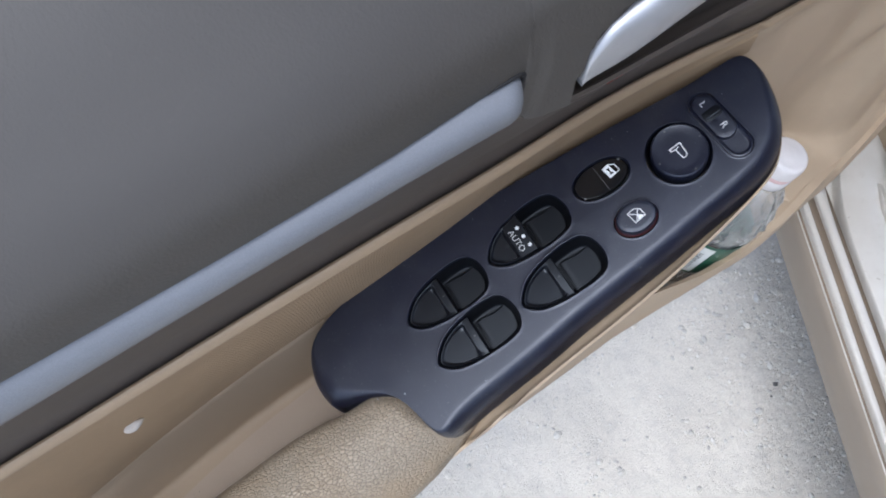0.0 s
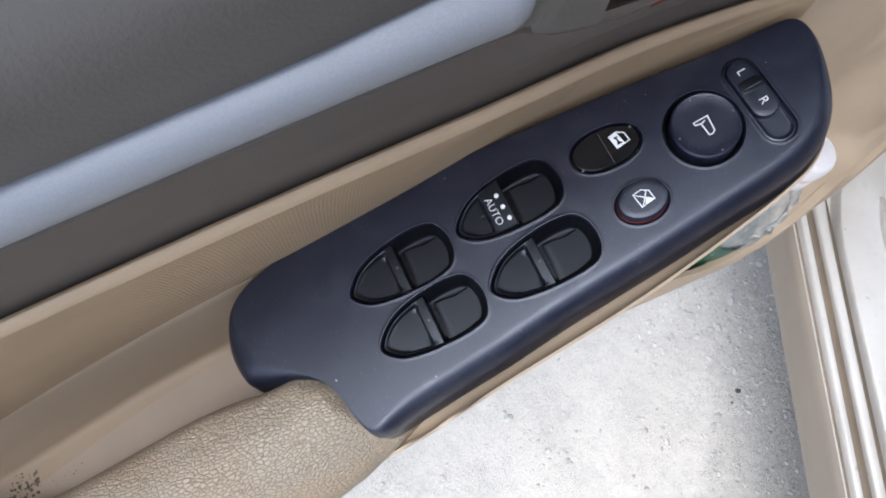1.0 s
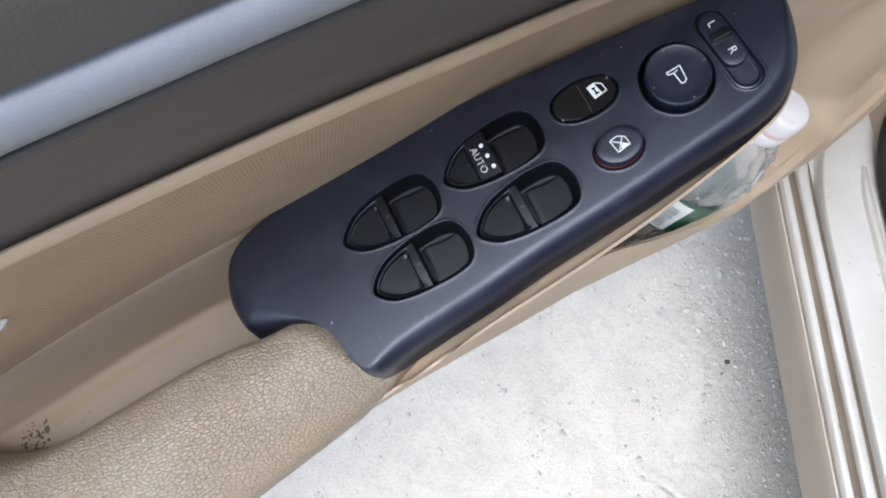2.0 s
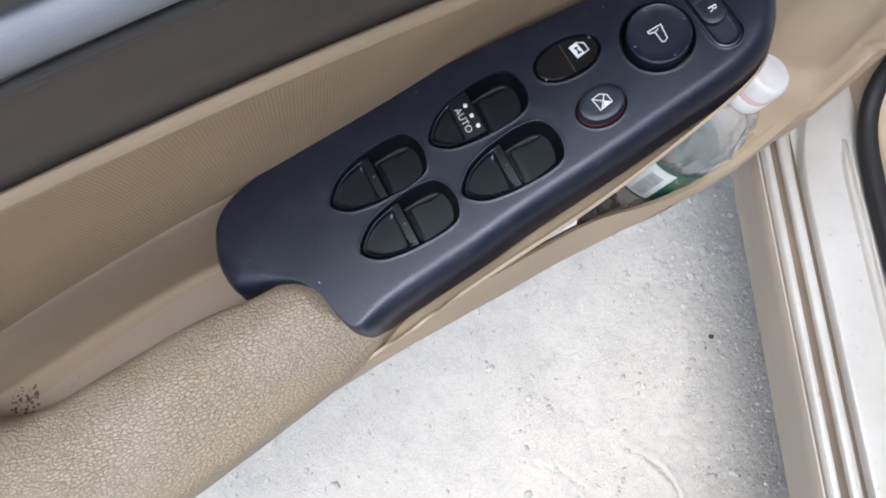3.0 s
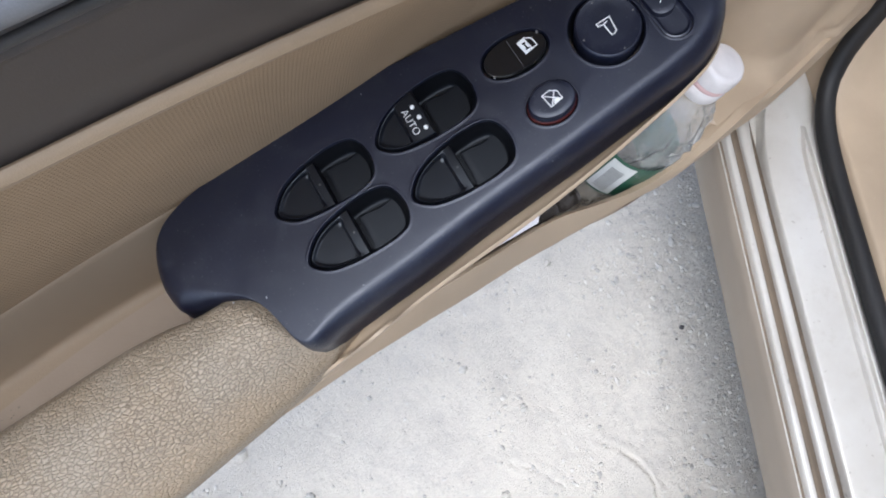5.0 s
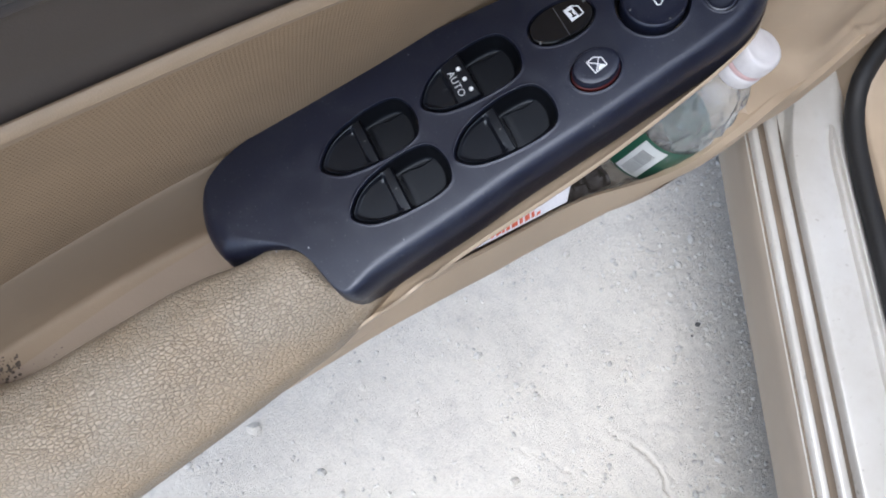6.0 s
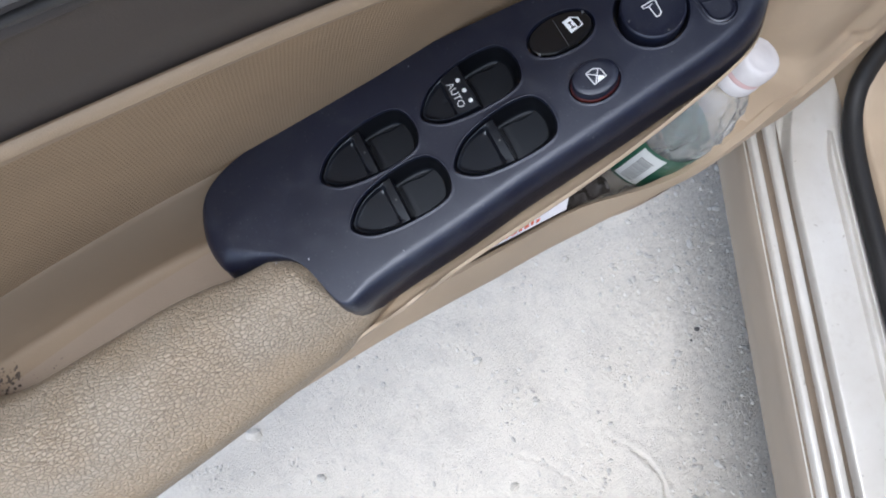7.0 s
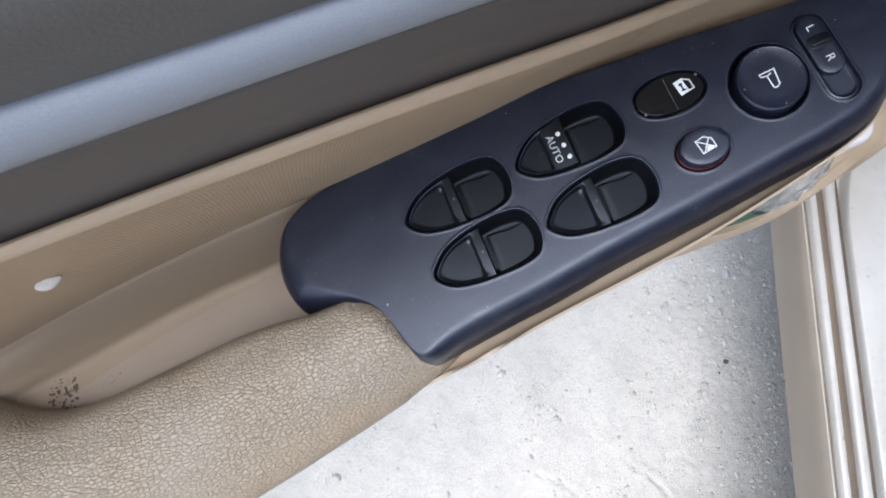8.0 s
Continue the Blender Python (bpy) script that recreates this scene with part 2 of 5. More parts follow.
def spline(points, count, closed=False):
    """Evenly spaced points of a Catmull-Rom curve through the points given."""
    p = np.array(points, float)
    n = len(p)
    out = []
    for i in range(n if closed else n - 1):
        a, b, c, d = (p[(i + k) % n] if closed else p[min(max(i + k, 0), n - 1)] for k in (-1, 0, 1, 2))
        for u in np.linspace(0, 1, 24, endpoint=False):
            out.append(0.5 * (2 * b + (c - a) * u + (2 * a - 5 * b + 4 * c - d) * u * u + (3 * b - a - 3 * c + d) * u ** 3))
    out.append(p[0] if closed else p[-1])
    out = np.array(out)
    far = np.r_[0, np.cumsum(np.linalg.norm(np.diff(out, axis=0), axis=1))]
    at = np.linspace(0, far[-1], count, endpoint=not closed)
    return np.stack([np.interp(at, far, out[:, k]) for k in range(p.shape[1])], 1)


def inset(loop, amount):
    """The closed loop (anticlockwise) moved inwards; amount may vary from point to point."""
    amount = np.broadcast_to(np.asarray(amount, float), (len(loop),))
    steps = max(1, int(np.abs(amount).max() / 0.0005))
    q = loop.copy()
    for _ in range(steps):
        along = np.roll(q, -1, 0) - np.roll(q, 1, 0)
        normal = np.stack([-along[:, 1], along[:, 0]], 1)
        normal /= np.maximum(np.linalg.norm(normal, axis=1, keepdims=True), 1e-9)
        q = q + normal * (amount / steps)[:, None]
        if steps > 1:
            q = q + 0.15 * (0.5 * (np.roll(q, 1, 0) + np.roll(q, -1, 0)) - q)
    return q


def ring(bm, loop, h):
    h = np.broadcast_to(np.asarray(h, float), (len(loop),))
    return [bm.verts.new((x, y, z)) for (x, y), z in zip(loop, h)]


def bridge(bm, a, b):
    n = len(a)
    for i in range(n):
        j = (i + 1) % n
        bm.faces.new((a[i], a[j], b[j], b[i]))


def stack(bm, loop, steps, bottom=False, top=True):
    """Rings (inset, height) from the lowest up, bridged; the last one capped."""
    first = last = None
    for d, h in steps:
        now = ring(bm, inset(loop, d) if np.any(np.asarray(d) != 0) else loop, h)
        if last:
            bridge(bm, last, now)
        first, last = first or now, now
    if top:
        bm.faces.new(last)
    if bottom:
        bm.faces.new(first[::-1])
    return last


def oval(cx, cy, rx, ry, turn=0.0, count=64, power=2.0):
    t = np.linspace(0, 2 * math.pi, count, endpoint=False)
    c, s = np.cos(t), np.sin(t)
    x, y = rx * np.sign(c) * np.abs(c) ** (2 / power), ry * np.sign(s) * np.abs(s) ** (2 / power)
    k, w = math.cos(radians(turn)), math.sin(radians(turn))
    return np.stack([cx + k * x - w * y, cy + w * x + k * y], 1)


def capsule(ax, ay, bx, by, r, count=64):
    a, b = np.array((ax, ay)), np.array((bx, by))
    d = (b - a) / np.linalg.norm(b - a)
    base = math.atan2(d[1], d[0])
    half = count // 2
    t1 = np.linspace(base - math.pi / 2, base + math.pi / 2, half)
    t2 = t1 + math.pi
    return np.r_[b + r * np.stack([np.cos(t1), np.sin(t1)], 1), a + r * np.stack([np.cos(t2), np.sin(t2)], 1)]


def grid(bm, rows, closed=False):
    """Faces between rows of points; closed joins each row's ends."""
    made = [[bm.verts.new(tuple(p)) for p in row] for row in rows]
    for a, b in zip(made, made[1:]):
        n = len(a)
        for i in range(n if closed else n - 1):
            j = (i + 1) % n
            bm.faces.new((a[i], a[j], b[j], b[i]))
    return made


def strokes(bm, lines, width, h, thick=0.00012):
    """Flat raised strokes along polylines in the plane."""
    for pts in lines:
        for (x0, y0), (x1, y1) in zip(pts, pts[1:]):
            dx, dy = x1 - x0, y1 - y0
            n = math.hypot(dx, dy)
            dx, dy = dx / n * width / 2, dy / n * width / 2
            quad = [(x0 - dx - dy, y0 - dy + dx), (x0 - dx + dy, y0 - dy - dx), (x1 + dx + dy, y1 + dy - dx), (x1 + dx - dy, y1 + dy + dx)]
            lo = [bm.verts.new((x, y, h)) for x, y in quad]
            hi = [bm.verts.new((x, y, h + thick)) for x, y in quad]
            bm.faces.new(hi)
            bridge(bm, lo, hi)


def lettering(text, size, m, parent, name="lettering"):
    """Writing in the built-in font as a thin mesh under parent."""
    data = bpy.data.curves.new(name, "FONT")
    data.body, data.size, data.extrude = text, size, 0.00008
    data.align_x, data.align_y = "CENTER", "CENTER"
    data.resolution_u, data.offset = 3, -0.00006
    tmp = bpy.data.objects.new(name, data)
    me = bpy.data.meshes.new_from_object(tmp)
    bpy.data.objects.remove(tmp)
    bpy.data.curves.remove(data)
    me.materials.clear()
    me.materials.append(mat_white)
    ob = new(name, me)
    ob.parent = parent
    ob.matrix_local = m
    return ob


# ---- ground ----
RUTS = [([(0.226, -0.168), (0.232, -0.177), (0.246, -0.196), (0.254, -0.210), (0.262, -0.236), (0.262, -0.249), (0.257, -0.283), (0.248, -0.32)], 1.0), ([(0.098, -0.132), (0.105, -0.139), (0.123, -0.156), (0.144, -0.184), (0.152, -0.217)], 0.35)]


def build_ground():
    def marks(lo, hi, step, far):
        inner = list(np.arange(lo, hi, step))
        outer = [lo - far * (k / 12) ** 3 for k in range(12, 0, -1)], [hi + far * (k / 12) ** 3 for k in range(1, 13)]
        return outer[0] + inner + outer[1]

    ruts = [(spline(r, 60), deep) for r, deep in RUTS]
    xs, ys = marks(-0.45, 0.56, 0.0021, 400.0), marks(-0.48, 0.30, 0.0021, 400.0)
    verts = []
    for y in ys:
        for x in xs:
            z = 0.0
            if abs(x) < 3 and abs(y) < 3:
                p = Vector((x, y, 0))
                rough = 0.25 + 0.9 * max(0.0, noise.noise(p * 7 + Vector((9, 9, 2)))) + 1.0 * max(0.0, min(1.0, (0.902 * x - 0.431 * y - 0.28) / 0.10))
                z = 0.003 * noise.noise(p * 4) + 0.0012 * noise.noise(p * 15 + Vector((3, 1, 0)))
                z += 0.0009 * rough * noise.fractal(p * 60, 0.8, 2.3, 4)
                for r, deep in ruts:
                    if abs(x - r[30, 0]) < 0.15 and abs(y - r[30, 1]) < 0.15:
                        w = Vector((noise.noise(p * 90), noise.noise(p * 90 + Vector((7, 7, 7))), 0)) * 0.006
                        d = math.sqrt(float(np.min((r[:, 0] - x - w.x) ** 2 + (r[:, 1] - y - w.y) ** 2)))
                        if d < 0.02:
                            z += deep * (-0.0042 * math.exp(-(d / 0.0024) ** 2) * max(0.1, 0.6 + 1.6 * noise.noise(p * 45)) + 0.0010 * math.exp(-((d - 0.007) / 0.005) ** 2))
            verts.append((x, y, z))
    w = len(xs)
    faces = [(j * w + i, j * w + i + 1, (j + 1) * w + i + 1, (j + 1) * w + i) for j in range(len(ys) - 1) for i in range(w - 1)]
    me = bpy.data.meshes.new("ground")
    me.from_pydata(verts, [], faces)
    me.materials.append(mat_ground)
    me.polygons.foreach_set("use_smooth", [True] * len(me.polygons))
    return tagged(new("ground", me), "pale dusty cement ground with crumbs and ruts", "ground", kind="structure")


build_ground()


def lerp(x, *pairs):
    xs, ys = zip(*pairs)
    return float(np.interp(x, xs, ys))


def smooth(x, *pairs):
    """A soft curve through pairs of x and value."""
    xs, ys = [p[0] for p in pairs], [p[1] for p in pairs]
    if x <= xs[0]:
        return ys[0]
    if x >= xs[-1]:
        return ys[-1]
    i = max(k for k in range(len(xs) - 1) if xs[k] <= x)
    def slope(k):
        if k in (0, len(xs) - 1):
            return 0.0 if len(xs) < 2 else (ys[min(k + 1, len(xs) - 1)] - ys[max(k - 1, 0)]) / (xs[min(k + 1, len(xs) - 1)] - xs[max(k - 1, 0)])
        return (ys[k + 1] - ys[k - 1]) / (xs[k + 1] - xs[k - 1])
    h = xs[i + 1] - xs[i]
    u = (x - xs[i]) / h
    a, b, m0, m1 = ys[i], ys[i + 1], slope(i) * h, slope(i + 1) * h
    return (2 * u**3 - 3 * u**2 + 1) * a + (u**3 - 2 * u**2 + u) * m0 + (-2 * u**3 + 3 * u**2) * b + (u**3 - u**2) * m1


# ---- car: body beside the opened door, and the door itself ----
car = thing("car", Matrix.Identity(4), "champagne car with an opened driver's door and dusty sill", "car")


def car_point(a, d, z):
    return (0.431 * a + 0.902 * d, 0.902 * a - 0.431 * d, z)


def build_body():
    rows = []
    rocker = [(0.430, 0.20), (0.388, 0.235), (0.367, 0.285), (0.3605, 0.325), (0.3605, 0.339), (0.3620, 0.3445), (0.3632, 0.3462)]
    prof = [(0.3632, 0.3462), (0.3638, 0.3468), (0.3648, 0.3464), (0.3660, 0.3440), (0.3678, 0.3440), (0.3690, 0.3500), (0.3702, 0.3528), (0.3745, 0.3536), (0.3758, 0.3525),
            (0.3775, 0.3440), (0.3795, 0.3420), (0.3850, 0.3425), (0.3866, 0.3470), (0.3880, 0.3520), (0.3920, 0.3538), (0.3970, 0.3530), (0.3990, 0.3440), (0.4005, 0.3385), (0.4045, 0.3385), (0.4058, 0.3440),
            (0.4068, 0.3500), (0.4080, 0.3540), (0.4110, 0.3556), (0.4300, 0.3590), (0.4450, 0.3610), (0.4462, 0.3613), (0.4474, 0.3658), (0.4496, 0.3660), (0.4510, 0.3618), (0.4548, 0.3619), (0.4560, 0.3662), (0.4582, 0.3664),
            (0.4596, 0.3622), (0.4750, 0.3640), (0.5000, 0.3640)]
    for name, line, count, mat, label in (("rocker_face", rocker, 40, mat_rocker, "darker tan rocker face below the sill"), ("groove_strip", [(0.3656, 0.3450), (0.3668, 0.3447), (0.3681, 0.3453)], 5, mat_groove, "brown strip in the groove"),
                                          ("groove_strip", [(0.3771, 0.3452), (0.3800, 0.3443), (0.3840, 0.3441), (0.3868, 0.3478)], 9, mat_groove, "brown strip in the groove"), ("groove_strip", [(0.3990, 0.3442), (0.4010, 0.3415), (0.4040, 0.3415), (0.4060, 0.3452)], 9, mat_groove, "brown strip in the groove")):
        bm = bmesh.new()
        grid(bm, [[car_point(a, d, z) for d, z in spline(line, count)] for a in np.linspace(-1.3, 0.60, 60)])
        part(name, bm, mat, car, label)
    prof = spline(prof, 300)
    rows = []
    for a in list(np.linspace(-1.3, -0.3, 30)) + list(np.linspace(-0.29, 0.16, 30)) + list(np.linspace(0.164, 0.30, 60)) + list(np.linspace(0.31, 0.60, 12)):
        # the twin bead closes in a rounded tip; the groove beside it swings inwards to the pillar
        close = min(1.0, max(0.0, (a - 0.185) / 0.048)) ** 2
        swing = 0.0150 * min(1.0, max(0.0, (a - 0.165) / 0.10)) ** 2
        row = []
        for d, z in prof:
            if 0.4455 < d < 0.4605:
                z = 0.3617 + (z - 0.3617) * (1.0 if a < 0.2335 else max(0.0, 1 - (a - 0.2335) / 0.004))
                d = d + (0.4550 - d) * 0.82 * close
            d += swing * lerp(d, (0.396, 0.0), (0.401, 1.0), (0.415, 1.0), (0.440, 0.0))
            row.append(car_point(a, d, z))
        rows.append(row)
    bm = bmesh.new()
    grid(bm, rows)
    part("sill", bm, mat_paint, car, "champagne painted sill with long pressed grooves")

    # hollow rubber tube along the opening, rising at the front pillar
    path = spline([(-1.3, 0.476, 0.372), (-0.6, 0.476, 0.372), (-0.2, 0.475, 0.372), (0.10, 0.474, 0.372), (0.17, 0.474, 0.372), (0.225, 0.476, 0.375), (0.262, 0.481, 0.385), (0.284, 0.486, 0.405), (0.298, 0.491, 0.45), (0.306, 0.497, 0.53), (0.312, 0.505, 0.70)], 110)
    rows = []
    for k, (a, d, z) in enumerate(path):
        q = path[min(k + 1, len(path) - 1)] - path[max(k - 1, 0)]
        q = Vector(q).normalized()
        side = Vector((0, 1, 0)) - q * q.y
        side.normalize()
        up = q.cross(side)
        row = []
        for t in np.linspace(0, 2 * math.pi, 16, endpoint=False):
            r = 0.0095 * (1 + 0.12 * math.cos(2 * t))
            v = Vector((a, d - 0.004, z)) + side * (r * math.cos(t)) + up * (r * math.sin(t) * 1.15)
            row.append(car_point(*v))
        rows.append(row)
    bm = bmesh.new()
    grid(bm, rows, True)
    part("door_seal", bm, mat_rubber, car, "black rubber door seal")

    # beige kick panel and scuff trim behind the seal
    rows = []
    for a in np.linspace(-1.3, 0.60, 90):
        lift = 0.0 if a < 0.22 else 5.0 * (a - 0.22) ** 2
        rows.append([car_point(a, d, z + lift * k) for d, z, k in spline([(0.474, 0.34, 0), (0.478, 0.378, 0.5), (0.490, 0.386, 1), (0.53, 0.384, 1), (0.5555, 0.380, 1), (0.557, 0.376, 1), (0.5585, 0.380, 1), (0.60, 0.372, 1), (0.65, 0.34, 1), (0.68, 0.27, 1), (0.70, 0.25, 1), (1.3, 0.25, 1)], 70)])
    bm = bmesh.new()
    grid(bm, rows)
    part("inner_trim", bm, mat_beige, car, "beige plastic sill trim with a seam")

    # plain unseen shell added to block sky light and close the car above and behind: roof, far side, front wing
    for name, line, mat, ends in (("roof", [(0.50, 1.36), (0.56, 1.41), (0.8, 1.45), (1.3, 1.46), (1.8, 1.43), (1.95, 1.36)], mat_paint, (-1.3, 0.35)),
                                  ("far_side", [(1.95, 0.25), (2.0, 0.6), (1.98, 0.95), (1.95, 1.36)], mat_beige, (-1.3, 0.35)),
                                  ("front_wing", [(0.44, 0.20), (0.40, 0.30), (0.37, 0.55), (0.38, 0.80), (0.44, 0.95), (0.60, 1.0), (1.9, 1.02)], mat_paint, (0.62, 1.7))):
        rows = [[car_point(a, d, z) for d, z in spline(line, 24)] for a in np.linspace(*ends, 20)]
        bm = bmesh.new()
        grid(bm, rows)
        part(name, bm, mat, car)
    # rear wall and front pillar, so that roof and floor hang together
    bm = bmesh.new()
    grid(bm, [[car_point(-1.30 - 0.05 * math.sin(math.pi * v), 0.44 + u * (1.97 - 0.44), 0.24 + v * (1.12 + 0.09 * math.sin(math.pi * u))) for v in np.linspace(0, 1, 14)] for u in np.linspace(0, 1, 20)])
    part("rear_wall", bm, mat_beige, car)
    way = spline([(0.66, 0.47, 0.96), (0.50, 0.49, 1.10), (0.33, 0.52, 1.25), (0.20, 0.55, 1.36), (0.08, 0.58, 1.41)], 24)
    bm = bmesh.new()
    grid(bm, [[car_point(a + 0.030 * math.cos(t) * 0.6, d + 0.030 * math.sin(t), z + 0.030 * math.cos(t)) for t in np.linspace(0, 2 * math.pi, 14, endpoint=False)] for a, d, z in way], True)
    part("front_pillar", bm, mat_paint, car)
    bm = bmesh.new()
    rows = []
    for t in np.linspace(0, 2 * math.pi, 40, endpoint=False):
        rows.append([car_point(1.12 + r * math.cos(t), d, 0.305 + r * math.sin(t)) for r, d in ((0.20, 0.46), (0.28, 0.455), (0.312, 0.475), (0.315, 0.55), (0.312, 0.63), (0.28, 0.65), (0.20, 0.645))])
    rows.append(rows[0])
    grid(bm, rows)
    part("tyre", bm, mat_rubber, car)


build_body()


# The door: X runs along it towards its hinge, Y through it to the outside, Z up
def build_skin():
    rows = []
    for x in np.linspace(-0.80, 0.62, 30):
        rows.append([(x, b, c) for b, c in spline([(0.06, 0.33), (0.10, 0.30), (0.145, 0.33), (0.175, 0.55), (0.170, 0.80), (0.145, 0.97), (0.10, 1.065), (0.07, 1.065)], 26)])
    bm = bmesh.new()
    grid(bm, rows)
    return part("door", bm, mat_paint, car, "opened front door with beige and taupe trim")


door = build_skin()


def panel_z(x, y):
    return 0.7613 + 0.2857 * (x - 0.0207) + 0.0744 * y


def ridge_line(x):
    """Upper edge of the beige insert: y and z."""
    y = smooth(x, (-0.6, -0.016), (-0.45, -0.0094), (-0.30, -0.0028), (-0.20, 0.0009), (-0.12, 0.0030), (-0.06, 0.0047), (0.0, 0.0095), (0.06, 0.0222), (0.12, 0.0303), (0.17, 0.0325), (0.3, 0.036), (0.6, 0.05))
    z = smooth(x, (-0.6, 0.838), (-0.45, 0.8418), (-0.30, 0.8454), (-0.20, 0.8492), (-0.12, 0.8548), (-0.06, 0.8578), (0.0, 0.8535), (0.06, 0.8362), (0.12, 0.8200), (0.17, 0.8100), (0.30, 0.806), (0.6, 0.78))
    return y, z


def seat_line(x):
    """Foot of the cloth insert, where the switch panel and grip tray begin."""
    y = smooth(x, (-0.75, 0.012), (-0.45, 0.014), (-0.34, 0.0215), (-0.26, 0.0312), (-0.20, 0.0400), (-0.15, 0.0447), (-0.11, 0.0462), (-0.07, 0.0462), (-0.02, 0.0460), (0.05, 0.0450), (0.12, 0.0375), (0.16, 0.0320), (0.3, 0.031))
    z = smooth(x, (-0.75, 0.66), (-0.45, 0.672), (-0.34, 0.6850), (-0.26, 0.6972), (-0.20, 0.7063), (-0.15, 0.7142), (-0.11, 0.7216), (-0.07, 0.7300), (-0.02, 0.7450), (0.05, 0.772), (0.12, 0.792), (0.16, 0.803), (0.3, 0.80))
    return y, z


def crease_line(x):
    """Where the cloth insert folds from its upper to its lower face: y and z."""
    ry, rz = ridge_line(x)
    sy, sz = seat_line(x)
    k = smooth(x, (-0.75, 0.33), (-0.30, 0.33), (-0.20, 0.345), (-0.10, 0.34), (-0.02, 0.28), (0.05, 0.20), (0.16, 0.20))
    return sy + (ry - sy) * k * 0.95, sz + (rz - sz) * k + 0.55 * (sy - ry) * k


def build_wall():
    def at(x):
        return *ridge_line(x), *seat_line(x), *crease_line(x)

    xs = np.linspace(-0.75, 0.1635, 120)
    rows, upper, lips = [], [], []
    for x in xs:
        ry, rz, sy, sz, cy, cz = at(x)
        low = [(x, sy + 0.001, sz - 0.012), (x, sy, sz)]
        face1 = [(x, sy + (cy - sy) * u, sz + (cz - sz) * u) for u in np.linspace(0.1, 0.97, 6)]
        face2 = [(x, cy + (ry - cy) * u + 0.0012 * math.sin(math.pi * u), cz + (rz - cz) * u) for u in np.linspace(0.03, 0.95, 9)]
        lip = [(x, b, c) for b, c in spline([(ry - 0.0003, rz - 0.0042), (ry - 0.0002, rz - 0.0022), (ry + 0.0005, rz - 0.0006), (ry + 0.0016, rz), (ry + 0.0028, rz - 0.0005), (ry + 0.0034, rz - 0.0020), (ry + 0.0035, rz - 0.007)], 14)]
        rows.append(low + face1 + [(x, cy, cz)])
        upper.append([(x, cy, cz)] + face2)
        lips.append([(x, cy + (ry - cy) * u + 0.0012 * math.sin(math.pi * u) - 0.0006, cz + (rz - cz) * u) for u in (0.86, 0.90)] + lip)
    for x in np.linspace(0.17, 0.60, 50):
        ry, rz = ridge_line(x)
        lips.append([(x, b, c) for b, c in spline([(ry + 0.006, rz - 0.014), (ry + 0.0016, rz - 0.0075), (ry - 0.0003, rz - 0.0042), (ry - 0.0002, rz - 0.0022), (ry + 0.0005, rz - 0.0006), (ry + 0.0016, rz), (ry + 0.0028, rz - 0.0005), (ry + 0.0034, rz - 0.0020), (ry + 0.0035, rz - 0.007)], 16)])
    woven = int(np.sum(xs < 0.055)) + 1
    for name, span, mat, label in (("cloth_insert", slice(0, woven), mat_cloth, "beige mesh cloth insert"), ("insert_tip", slice(woven - 1, None), mat_tip, "smooth beige front end of the insert")):
        bm = bmesh.new()
        grid(bm, rows[span])
        grid(bm, upper[span])
        part(name, bm, mat, door, label)
    bm = bmesh.new()
    grid(bm, lips)
    part("rolled_edge", bm, mat_edge, door, "smooth rolled beige edge")

    # dark band between the insert and the silver strip
    rows = []
    for x in np.linspace(-0.75, 0.34, 130):
        ry, rz = ridge_line(x)
        by, bz = strip_low(x)
        low = lerp(x, (-0.007, 0.0), (-0.002, 0.0050), (0.006, 0.0065), (0.014, 0.0100), (0.10, 0.0100))
        rows.append([(x, ry + 0.0045, rz - 0.008), (x, ry + 0.0040, rz + 0.002), (x, ry + 0.0032, rz + 0.010)]
                    + [(x, ry + 0.0032 + (by + 0.009 - ry - 0.0032) * u, rz + 0.010 + (bz - 0.0175 - low - rz - 0.010) * u) for u in np.linspace(0.15, 1, 7)]
                    + [(x, by + b, bz + c) for b, c in spline([(0.0082, -0.0160 - low), (0.0066, -0.0142 - low), (0.0064, -0.0126 - low), (0.0078, -0.0110 - low), (0.0100, -0.0100 - low), (0.0098, -0.0086 - low), (0.0052, -0.0074 - low), (0.0026, -0.0060 - low), (0.0018, -0.0044 - low), (0.0028, -0.0026 - low), (0.0046, -0.0036 - 1.2 * low), (0.0062, -0.0060 - 1.6 * low), (0.0110, -0.0072 - 1.7 * low), (0.0300, -0.0040 - 1.4 * low)], 36)])
    bm = bmesh.new()
    grid(bm, rows)
    part("lower_band", bm, mat_taupe, door, "dark taupe plastic band with a moulded bead")


def strip_low(x):
    return -0.012, smooth(x, (-0.75, 0.842), (-0.18, 0.9045), (-0.126, 0.9115), (-0.07, 0.9175), (-0.03, 0.9205), (-0.01, 0.9215), (0.2, 0.928))


def trim_line(x):
    return smooth(x, (-0.75, 0.884), (-0.45, 0.9150), (-0.30, 0.9265), (-0.20, 0.9312), (-0.12, 0.9354), (-0.06, 0.9394), (-0.03, 0.9412), (-0.01, 0.9420), (0.2, 0.950))


def strip_high(x):
    return trim_line(x) - 0.0045


